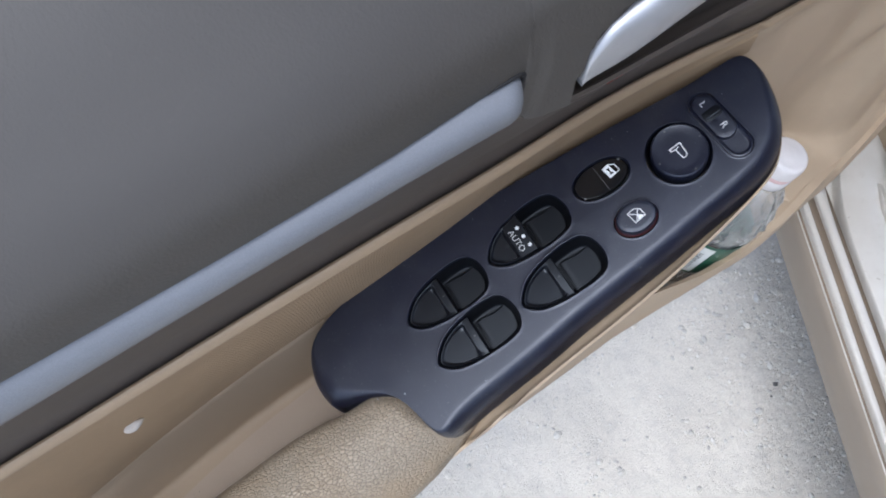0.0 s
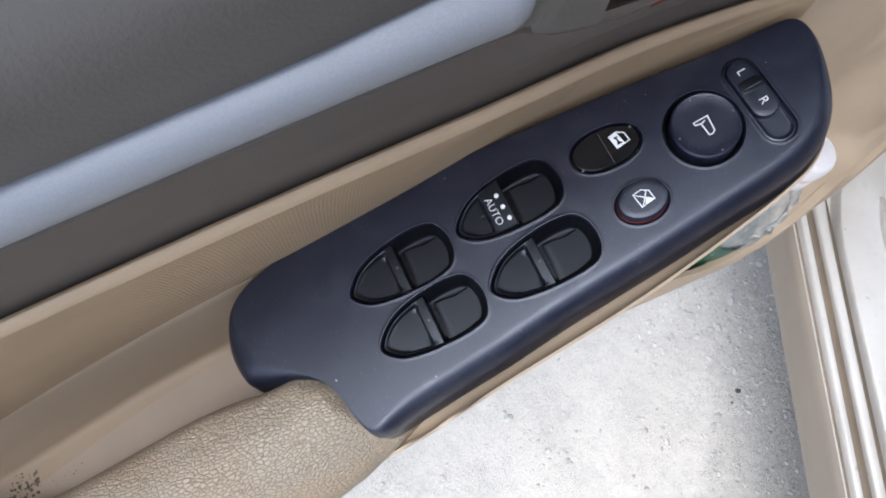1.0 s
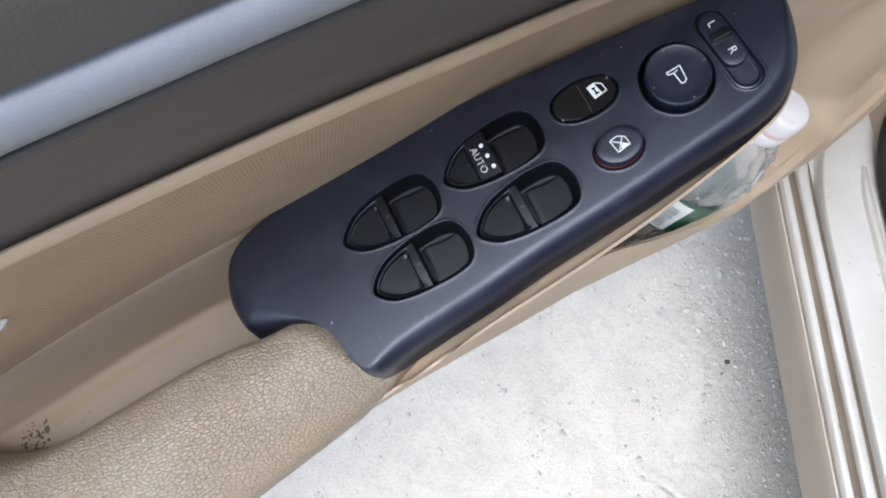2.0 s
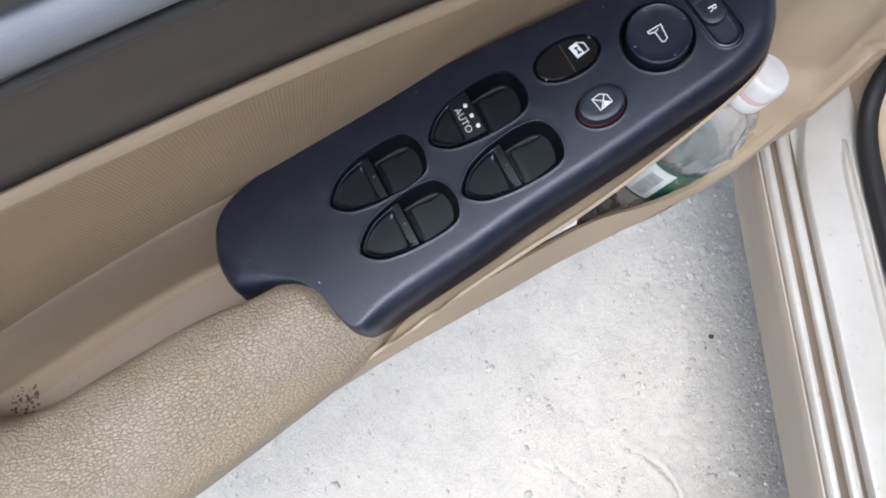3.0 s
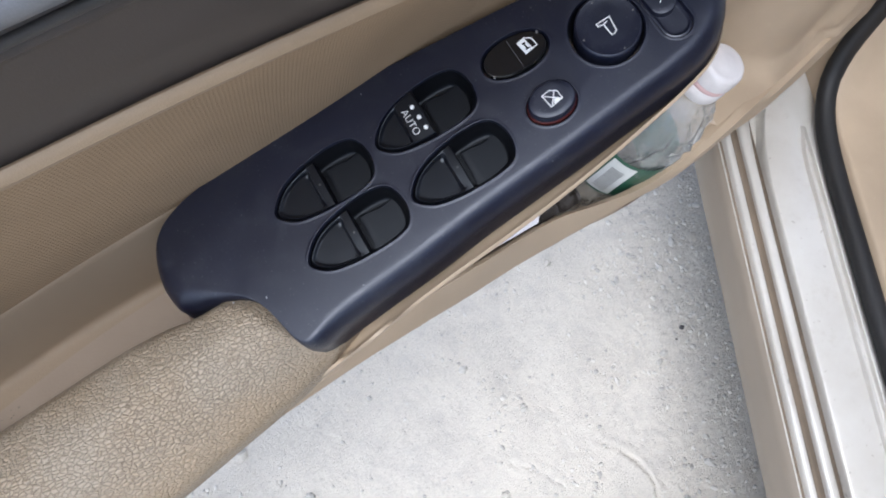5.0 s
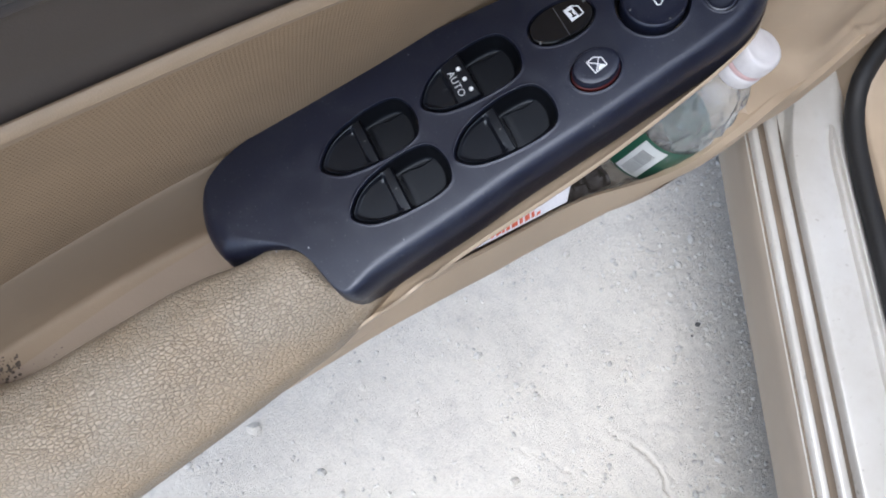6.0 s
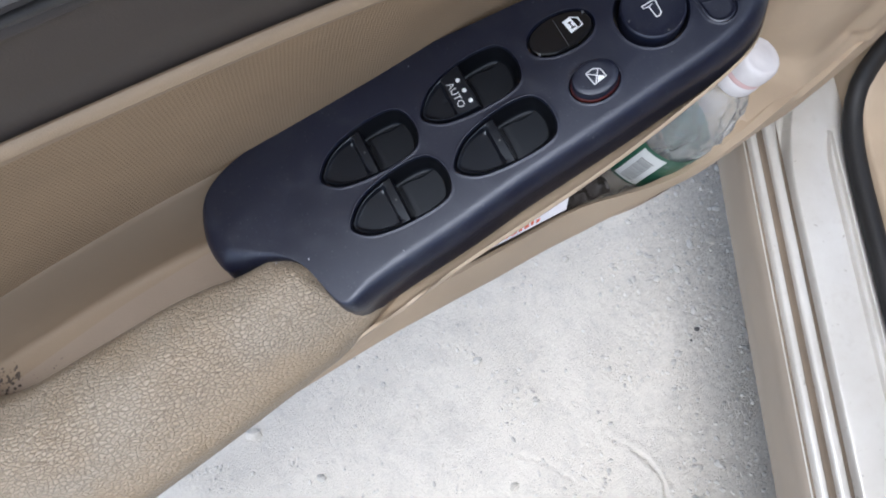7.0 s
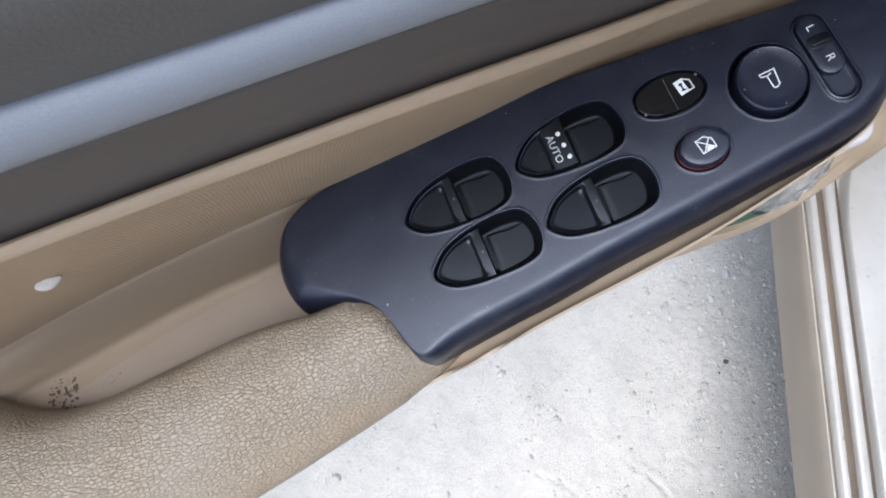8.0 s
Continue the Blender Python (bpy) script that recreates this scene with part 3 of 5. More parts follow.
def build_strip():
    rows = []
    for x in list(np.linspace(-0.75, -0.04, 60)) + list(np.linspace(-0.038, -0.0125, 14)) + [-0.0115, -0.0108, -0.0103, -0.0100]:
        y, lo = strip_low(x)
        hi = strip_high(x)
        end = lerp(x, (-0.0135, 0.0), (-0.0115, 0.0009), (-0.0103, 0.0022), (-0.0100, 0.0060))
        lean = 0.40 * lerp(x, (-0.06, 0.0), (-0.0125, 1.0))
        row = []
        for u in np.linspace(-0.12, 1.0, 18):
            bow = 0.0115 * math.sin(math.pi * min(1, max(0.0, u) * 0.90 + 0.05)) ** 0.75
            z = lo + (hi - lo) * u
            row.append((x - lean * (hi - z), y + 0.0055 - bow - 0.0025 * u + (0.006 if u < 0 else 0.0) + end, z))
        row.append((x, y + 0.004 + end, hi + 0.0010))
        rows.append(row)
    bm = bmesh.new()
    grid(bm, rows)
    part("silver_strip", bm, mat_silver, door, "satin silver plastic trim strip")


def lever_top(x):
    return smooth(x, (0.009, 0.9235), (0.0105, 0.931), (0.016, 0.9385), (0.024, 0.9425), (0.04, 0.947), (0.13, 0.955))


def build_upper():
    """Soft upper trim: over the strip, down a post at the strip's end, down a raised tongue, then round the handle's recess."""
    rows = []
    for x in list(np.linspace(-0.75, -0.02, 70)) + list(np.linspace(-0.018, 0.012, 70)) + list(np.linspace(0.013, 0.24, 70)):
        y = lerp(x, (-0.10, -0.0165), (-0.055, -0.0158), (-0.010, -0.0125), (0.02, -0.0125))
        hi = trim_line(x)
        drop = lerp(x, (-0.0092, 0.0), (-0.0080, 1.0))
        t = hi - lerp(x, (-0.0092, 0.0045), (-0.0080, 0.0240), (-0.0044, 0.0240), (-0.0040, 0.0260), (0.0005, 0.0285), (0.0060, 0.0307), (0.0080, 0.0297), (0.0100, 0.0260), (0.0145, 0.0240), (0.03, 0.0235), (0.14, 0.0215))
        prof = [(y + 0.012, t - 0.0015), (y + 0.0024, t - 0.0004), (y + 0.0007, t), (y, t + 0.0010), (y - 0.0002, t + 0.0030), (y - 0.0008, t + 0.0085 + 0.006 * drop), (y - 0.0006, hi + 0.013), (y + 0.003, hi + 0.021), (y + 0.013, hi + 0.034), (y + 0.037, hi + 0.057), (y + 0.066, hi + 0.076), (y + 0.10, hi + 0.085)]
        out = lerp(x, (-0.07, 1.0), (-0.018, 0.25), (0.0, 0.0))
        raised = 0.0010 * smooth(x, (-0.0055, 0.0), (-0.0035, 0.5), (-0.0015, 1.0), (0.03, 1.0), (0.06, 0.0))
        row = []
        for b, c in spline(prof, 90):
            b -= 0.0022 * out * math.exp(-((c - hi - 0.020) / 0.013) ** 2) + raised * lerp(c - hi, (-0.006, 1.0), (0.012, 0.0))
            cup = lerp(x, (0.0070, 0.0), (0.0084, 1.0), (0.135, 1.0), (0.15, 0.0)) * lerp(c - t, (-0.0020, 1.0), (-0.0010, 1.0)) * lerp(c - lever_top(x), (0.0003, 1.0), (0.0026, 0.0))
            lean = 0.40 * max(0.0, hi - 0.0045 - c) * lerp(x, (-0.0092, 1.0), (-0.0040, 0.6), (0.0050, 0.0))
            row.append((x - lean, b + 0.024 * cup * cup * (3 - 2 * cup), c))
        rows.append(row)
    bm = bmesh.new()
    grid(bm, rows)
    part("upper_trim", bm, mat_upper, door, "grey taupe soft vinyl upper door trim")


build_wall()
build_strip()
build_upper()

# ---- switch panel frame: local X along the panel, Y to the wall, Z out of its face ----
PN = Vector((-0.274, -0.0714, 0.9591)).normalized()
PU = Vector((0.9591, 0, 0.274)).normalized()
PV = PN.cross(PU)
PANEL = Matrix.Translation((0.0207, 0.0, 0.7613)) @ Matrix((PU, PV, PN)).transposed().to_4x4()
MM = 0.001
OUTLINE = [(-143.8, 16), (-141.6, 24.7), (-136.5, 32.6), (-128, 38.8), (-117, 43.4), (-100, 46.2), (-71, 48), (-43, 48), (-12, 46.8), (24, 43.4), (64, 39.3), (101, 34.2), (127, 32.2), (134.0, 32.0), (138.2, 31.4), (139.6, 30.0), (141.0, 25), (142.2, 15), (138.5, 0),
           (133, -11), (125, -19.5), (113, -26), (98, -29), (72, -31.5), (47, -34), (21, -36), (-5, -38), (-32, -41), (-58, -43), (-80, -45), (-89.5, -46.5), (-94.5, -45.3), (-97.3, -41.5), (-98.9, -34.5),
           (-100.6, -26.5), (-102.0, -19.5), (-103.9, -15.4), (-108.5, -12), (-115, -9), (-124, -6), (-133.5, -3.6), (-140.3, -0.5), (-143.0, 7)]
BULLET = [(-25.6, -1.6), (-20, 5.8), (-11.5, 10.2), (0.5, 12.5), (11.5, 12.7), (19, 10.8), (22.7, 5.0), (23.2, -2.8), (20.0, -9.6), (12, -11.9), (0, -12.0), (-10, -11.1), (-19.5, -8.4)]
SWITCHES = [(-53.5, 15.2, False), (-51.0, -11.3, False), (-0.8, 17.5, True), (1.0, -11.0, False)]


def anticlockwise(loop):
    x, y = loop[:, 0], loop[:, 1]
    return loop if np.sum(x * np.roll(y, -1) - y * np.roll(x, -1)) > 0 else loop[::-1].copy()


panel = thing("switch_panel", PANEL, "black plastic power window switch panel set in the armrest", "switch panel")
outline = anticlockwise(spline(OUTLINE, 220, True) * MM)
bullet = anticlockwise(spline(BULLET, 72, True) * MM)
HOLES = [bullet + np.array((x, y)) * MM for x, y, _ in SWITCHES]
lock_oval = oval(0.0448, 0.0182, 0.0156, 0.0094, -4, 64, 2.15)
window_lock_oval = oval(0.0460, -0.0092, 0.0113, 0.0090, -4, 56)
dial_oval = oval(0.0822, 0.0060, 0.0160, 0.0164, 0, 64)
selector_slot = anticlockwise(capsule(0.1062, 0.0190, 0.1072, -0.0075, 0.0070))
HOLES += [lock_oval, window_lock_oval, dial_oval, selector_slot]


def edge_softness(loop):
    """How far the rounded shoulder reaches inwards round the rim."""
    out = []
    for x, y in loop / MM:
        if y > 22 and x > -136:
            k = 0.15
        elif x < -108 and y < -4:
            k = lerp(x, (-141, 1.5), (-128, 0.9), (-112, 0.4))
        elif x < -96 and y < -6:
            k = 0.12
        elif x < -110:
            k = lerp(y, (-4, 1.6), (20, 1.5), (37, 0.2))
        elif x > 118:
            k = lerp(y, (-8, 0.95), (10, 0.65), (27, 0.12))
        else:
            k = lerp(x, (-96, 0.15), (-88, 0.8), (-75, 1.0), (118, 1.0))
        out.append(k)
    k = np.array(out)
    for _ in range(6):
        k = (np.roll(k, 1) + 2 * k + np.roll(k, -1)) / 4
    return k


def build_housing():
    bm = bmesh.new()
    k = edge_softness(outline)
    steps = [(0.0 * k, -0.024), (0.0006 * k, -0.018), (0.0012 * k, -0.0145)]
    for a in (0, 12, 24, 36, 48, 58, 67, 75, 83, 90):
        r = radians(a)
        steps.append(((0.0014 + 0.0087 * (1 - math.cos(r))) * k, -0.0122 + 0.0122 * math.sin(r)))
    steps.append((0.0114 * k + 0.0003, 0.0))
    last = stack(bm, outline, steps, top=False)
    edges = {bm.edges.get((last[i], last[(i + 1) % len(last)])) for i in range(len(last))}
    for loop in HOLES:
        rings = [ring(bm, inset(loop, -0.0015), 0.0), ring(bm, inset(loop, -0.0011), 0.0), ring(bm, inset(loop, -0.0006), 0.0002), ring(bm, inset(loop, -0.0001), 0.0001), ring(bm, inset(loop, 0.0003), -0.0006), ring(bm, inset(loop, 0.0008), -0.0045)]
        for a, b in zip(rings, rings[1:]):
            bridge(bm, a, b)
        edges |= {bm.edges.get((rings[0][i], rings[0][(i + 1) % len(loop)])) for i in range(len(loop))}
    bmesh.ops.triangle_fill(bm, use_beauty=True, use_dissolve=False, edges=list(edges), normal=(0, 0, 1))
    part("housing", bm, mat_black, panel, "matt black housing with rounded shoulder")


def build_well(loop, depth, name="well", wall=0.0012):
    bm = bmesh.new()
    w = wall
    stack(bm, loop, [(0.0005, -0.001), (0.0008 + 0.35 * w, -depth * 0.45), (0.0010 + 0.75 * w, -depth * 0.86), (0.0012 + 0.95 * w, -depth * 0.975), (0.0014 + 1.1 * w, -depth), (0.0018 + 1.2 * w, -depth)])
    return part(name, bm, mat_well, panel, "sunken black finger well")


def rocker_loop(rim, edge, slant):
    """The bullet's blunt-cut left part: rim wide of the well, cut at edge."""
    q = inset(bullet, rim)
    q = np.roll(q, -int(np.argmin(q[:, 0])), 0)
    left = q[[x < edge + slant * y for x, y in q]]
    brk = int(np.argmax(np.linalg.norm(np.roll(left, -1, 0) - left, axis=1)))
    left = np.roll(left, -brk - 1, 0)
    line = np.array([left[-1] + (left[0] - left[-1]) * u for u in np.linspace(0, 1, 12)])
    return anticlockwise(np.r_[left, line[1:-1]])


rocker = rocker_loop(0.0012, 0.0006, 0.07)


def shrunk(loop, k):
    middle = loop.mean(0)
    return middle + (loop - middle) * k


def ease(u):
    u = np.clip(u, 0.0, 1.0)
    return u * u * (3 - 2 * u)


def rocker_height(loop, k, edge=-0.0046, lift=0.0):
    """A tilted rocker whose left leaf is hollowed for the thumb, deepest at the cross band."""
    x, y = loop[:, 0], loop[:, 1]
    tilt = -0.0008 + lift - (0.0016 - 2 * lift) * np.clip((x + 0.024) / 0.025, 0, 1)
    leaf = ease((edge - x) / 0.0010) * ease(((1 - k) * 0.0115 - 0.0006) / 0.0013)
    hollow = 0.0024 * (1 - 0.75 * np.clip((edge - x) / 0.019, 0, 1))
    band = 0.0005 * ease((x - edge + 0.0004) / 0.0010) * np.cos(np.clip((y - 0.002) / 0.010, -1.6, 1.6))
    return tilt - leaf * hollow + band


def build_switch(cx, cy, auto):
    build_well(bullet + np.array((cx, cy)) * MM, 0.0094, wall=0.0026)
    at = Matrix.Translation((cx * MM, cy * MM, 0))
    # raised plate on the floor of the finger well
    q = inset(bullet, 0.0013)
    q[:, 1] = np.minimum(q[:, 1], 0.0072 + 0.0005 * np.sin(q[:, 0] * 400))
    plate = q[q[:, 0] > 0.0004]
    plate = np.roll(plate, -int(np.argmax(np.linalg.norm(np.roll(plate, -1, 0) - plate, axis=1))) - 1, 0)
    bm = bmesh.new()
    plate = anticlockwise(plate)
    last = ring(bm, plate, -0.0110)
    for k in (1.0, 0.97, 0.93, 0.86, 0.7, 0.45, 0.2):
        loop = shrunk(plate, k)
        sink = 0.13 * np.maximum(0.0, loop[:, 0] - 0.001) + 0.05 * (0.0072 - loop[:, 1])
        now = ring(bm, loop, -0.0064 - sink - 0.0012 * ease((k - 0.86) / 0.14) * ease((loop[:, 1] - 0.0040) / 0.0025))
        bridge(bm, last, now)
        last = now
    bm.faces.new(last)
    part("well_plate", bm, mat_plate, panel, "satin black plate in the finger well").matrix_local = at
    bm = bmesh.new()
    last = ring(bm, rocker, -0.012)
    for k, drop in ((1.0, 0.0009), (0.985, 0.0003), (0.96, 0.0), (0.93, 0.0), (0.90, 0.0), (0.87, 0.0), (0.83, 0.0), (0.77, 0.0), (0.70, 0.0), (0.60, 0.0), (0.48, 0.0), (0.34, 0.0), (0.18, 0.0), (0.05, 0.0)):
        loop = shrunk(rocker, k)
        now = ring(bm, loop, (rocker_height(loop, k, -0.0104, 0.0013) if auto else rocker_height(loop, k)) - drop)
        bridge(bm, last, now)
        last = now
    bm.faces.new(last)
    cap = part("window_switch", bm, mat_switch, panel, "glossy black driver window rocker with white print" if auto else "black window rocker with a hollowed thumb rest")
    cap.matrix_local = at
    if auto:
        lettering("AUTO", 0.0046, pose(-0.0074, -0.0012, 0.0019, 0, 0, -90), cap)
        for n, y in enumerate((0.0044, -0.0011, -0.0066)):
            bm = bmesh.new()
            stack(bm, oval(-0.0034 + 0.0003 * n, y, 0.0010, 0.0010, 0, 16), [(0, 0.0006), (0, 0.0021), (0.0003, 0.0024)])
            part("indicator_dot", bm, mat_white, cap)
    else:
        bm = bmesh.new()
        stack(bm, oval(-0.0022, 0.0006, 0.0005, 0.0005, 0, 12), [(0, -0.003), (0, -0.00165), (0.0002, -0.0016)])
        part("indicator_dot", bm, plain_grey, cap)


def build_lint():
    """Pale specks of lint lying on the housing."""
    for x, y, size in ((-99.2, -15.3, 0.55), (-113.0, -9.4, 0.5), (-60.5, -33.0, 0.3), (70.0, 30.5, 0.3), (117.0, 18.0, 0.25), (-20.0, 40.5, 0.3)):
        bm = bmesh.new()
        stack(bm, oval(x * MM, y * MM, size * MM, size * MM * 0.6, x, 10), [(0, -0.0003), (0, 0.0001), (0.0001, 0.0002)])
        part("lint_speck", bm, mat_pale, panel)


build_housing()
build_lint()
for cx, cy, auto in SWITCHES:
    build_switch(cx, cy, auto)


DOOR = [(-3.6, -3.5), (3.2, -2.6), (2.2, 4.1), (-2.2, 3.7), (-4.2, 0.6), (-3.6, -3.5)]


def symbol(owner, name, cx, cy, h, lines, fill=None, width=0.00046, mat=None):
    """A printed sign: points run to the sign's right and up, in millimetres; its top points along the panel."""
    bm = bmesh.new()
    strokes(bm, [[((cx + 0.88 * u) * MM, (cy - 0.88 * r) * MM) for r, u in line] for line in lines], width, h)
    if fill:
        bm.faces.new([bm.verts.new(((cx + 0.88 * u) * MM, (cy - 0.88 * r) * MM, h + 0.0001)) for r, u in fill])
    part(name, bm, mat or mat_white, owner)


def build_lock_rocker():
    build_well(lock_oval, 0.006)
    bm = bmesh.new()
    loop = inset(lock_oval, 0.0011)
    h = 0.0004 + 0.022 * np.abs(loop[:, 0] - 0.0452) * 0.06
    stack(bm, loop, [(0.0, -0.006), (0.0, h - 0.0006), (0.0005, h), (0.0016, h + 0.0001)])
    cap = part("lock_switch", bm, mat_gloss, panel, "glossy black oval door lock rocker")
    bm = bmesh.new()
    strokes(bm, [[(0.0448, 0.0250), (0.0448, 0.0105)]], 0.00018, 0.0006, 0.00006)
    part("centre_line", bm, plain_grey, cap)
    symbol(cap, "door_symbol", 51.0, 18.2, 0.0008, [DOOR], fill=[(-3.5, -3.2), (2.9, -2.4), (2.2, 1.6), (-3.9, 0.6)])
    symbol(cap, "key_mark", 51.0, 18.2, 0.00095, [[(-1.8, -1.0), (1.4, -0.6)], [(1.4, -1.3), (1.4, 0.3)], [(-1.8, -1.5), (-1.8, -0.4)]], width=0.0007, mat=mat_gloss)
    for x, y in ((0.0322, 0.0140), (0.0575, 0.0212)):
        bm = bmesh.new()
        stack(bm, oval(x, y, 0.0006, 0.0006, 0, 12), [(0, 0.0), (0, 0.0009), (0.0002, 0.001)])
        part("indicator_dot", bm, plain_grey, cap)


def build_window_lock():
    build_well(window_lock_oval, 0.006)
    bm = bmesh.new()
    loop = inset(window_lock_oval, 0.0007)
    stack(bm, loop, [(0.0, -0.006), (0.0, 0.0008), (0.0004, 0.0012)])
    skirt = part("window_lock_button", bm, mat_red, panel, "raised black window lock button over a dark red skirt")
    bm = bmesh.new()
    loop = inset(window_lock_oval, 0.0009)
    stack(bm, loop, [(0.0, 0.0014), (0.0002, 0.0048), (0.0007, 0.0058), (0.0016, 0.0061), (0.003, 0.0061)], bottom=True)
    part("button_cap", bm, mat_black, skirt, "satin black oval cap")
    symbol(skirt, "window_symbol", 46.2, -9.4, 0.00612, [DOOR, [(-3.0, -2.8), (1.8, 3.2)], [(-2.6, 2.4), (2.6, -1.6)]], fill=[(0.4, 0.6), (2.6, -0.6), (2.0, 3.4), (1.4, 2.6)], width=0.00038)


def build_dial():
    build_well(dial_oval, 0.007)
    bm = bmesh.new()
    loop = oval(0.0828, 0.0061, 0.0138, 0.0142, 0, 64)
    stack(bm, loop, [(0.0, -0.007), (0.0, 0.0020), (0.0003, 0.0026), (0.0009, 0.0029), (0.0018, 0.0026), (0.0060, 0.0024)])
    knob = part("mirror_dial", bm, mat_black, panel, "round black mirror adjuster knob")
    symbol(knob, "mirror_symbol", 82.4, 5.9, 0.0025, [[(-3.5, -3.8), (-3.7, 3.3), (3.9, 2.5), (5.0, 0.8), (4.6, -0.6), (-1.6, -1.0), (-2.2, -3.6), (-3.5, -3.8)], [(-1.6, -1.0), (-2.2, 1.0)]], width=0.00046)
    for a in (0, 90, 180, 270):
        bm = bmesh.new()
        stack(bm, oval(0.0830 + 0.0118 * math.cos(radians(a)), 0.0060 + 0.0122 * math.sin(radians(a)), 0.0005, 0.0005, 0, 12), [(0, 0.001), (0, 0.0028), (0.0001, 0.0029)])
        part("direction_dot", bm, plain_grey, knob)


def build_selector():
    build_well(selector_slot, 0.0016, "selector_track").data.materials[0] = mat_black
    bm = bmesh.new()
    loop = anticlockwise(capsule(0.1063, 0.0187, 0.1069, 0.0030, 0.0058))
    stack(bm, loop, [(0.0, -0.002), (0.0, 0.0006), (0.0004, 0.0013), (0.0014, 0.0016), (0.003, 0.0016)])
    slider = part("mirror_selector", bm, mat_black, panel, "black sliding mirror side selector with white letters")
    # the slot is a flat dark pad: the recess's shade put into colour
    for name, y, half, wide, low, high, mat in (("thumb_slot_shade", 0.0122, 0.0030, 0.0050, 0.0012, 0.00175, mat_well), ("thumb_rib", 0.0112, 0.0006, 0.0040, 0.0012, 0.0032, mat_switch)):
        bm = bmesh.new()
        loop = anticlockwise(oval(0.1066, y, wide, half, 0, 32, 4))
        stack(bm, loop, [(0, low), (0.0001, high - 0.0001), (0.0003, high)])
        part(name, bm, mat, slider)
    lettering("L", 0.0052, pose(0.1062, 0.0187, 0.0017, 0, 0, -90), slider)
    lettering("R", 0.0052, pose(0.1072, 0.0040, 0.0017, 0, 0, -90), slider)


build_lock_rocker()
build_window_lock()
build_dial()
build_selector()


# ---- armrest, grip tray and door pocket ----
def arm_edge(x):
    """Inner edge of the armrest: its widest y and that height."""
    y = smooth(x, (-0.75, -0.150), (-0.45, -0.108), (-0.30, -0.0885), (-0.20, -0.0740), (-0.14, -0.0645), (-0.10, -0.0572), (-0.07, -0.0520), (-0.02, -0.0470), (0.0375, -0.0425), (0.066, -0.0393), (0.0957, -0.0346), (0.1256, -0.0286), (0.1405, -0.0230), (0.152, -0.0115), (0.159, 0.003), (0.163, 0.02))
    z = smooth(x, (-0.75, 0.66), (-0.30, 0.672), (-0.16, 0.695), (-0.10, 0.705), (-0.07, 0.708), (-0.02, 0.722), (0.05, 0.743), (0.11, 0.762), (0.166, 0.778))
    return y, z


def tray_floor(x):
    return smooth(x, (-0.75, 0.68), (-0.32, 0.690), (-0.28, 0.684), (-0.25, 0.6735), (-0.22, 0.6665), (-0.17, 0.6630), (-0.116, 0.6640), (-0.09, 0.6645), (-0.03, 0.660))


def under_panel(x, y, z):
    """Sinks a point of the pad beneath the switch panel's rim where the panel covers it."""
    q = PANEL_BACK @ Vector((x, y, z))
    if q.x < -0.16 or q.z < -0.03:
        return x, y, z
    d = np.hypot(outline[:, 0] - q.x, outline[:, 1] - q.y)
    i = int(np.argmin(d))
    along = outline[(i + 1) % len(outline)] - outline[i - 1]
    side = along[0] * (q.y - outline[i, 1]) - along[1] * (q.x - outline[i, 0])
    s = float(d[i]) if side > 0 else -float(d[i])
    top = 0.0035 - (s + 0.004) * 1.25
    if s > -0.004 and q.z > top:
        q.z = max(top, -0.02)
        return tuple(PANEL @ q)
    return x, y, z


PANEL_BACK = PANEL.inverted()


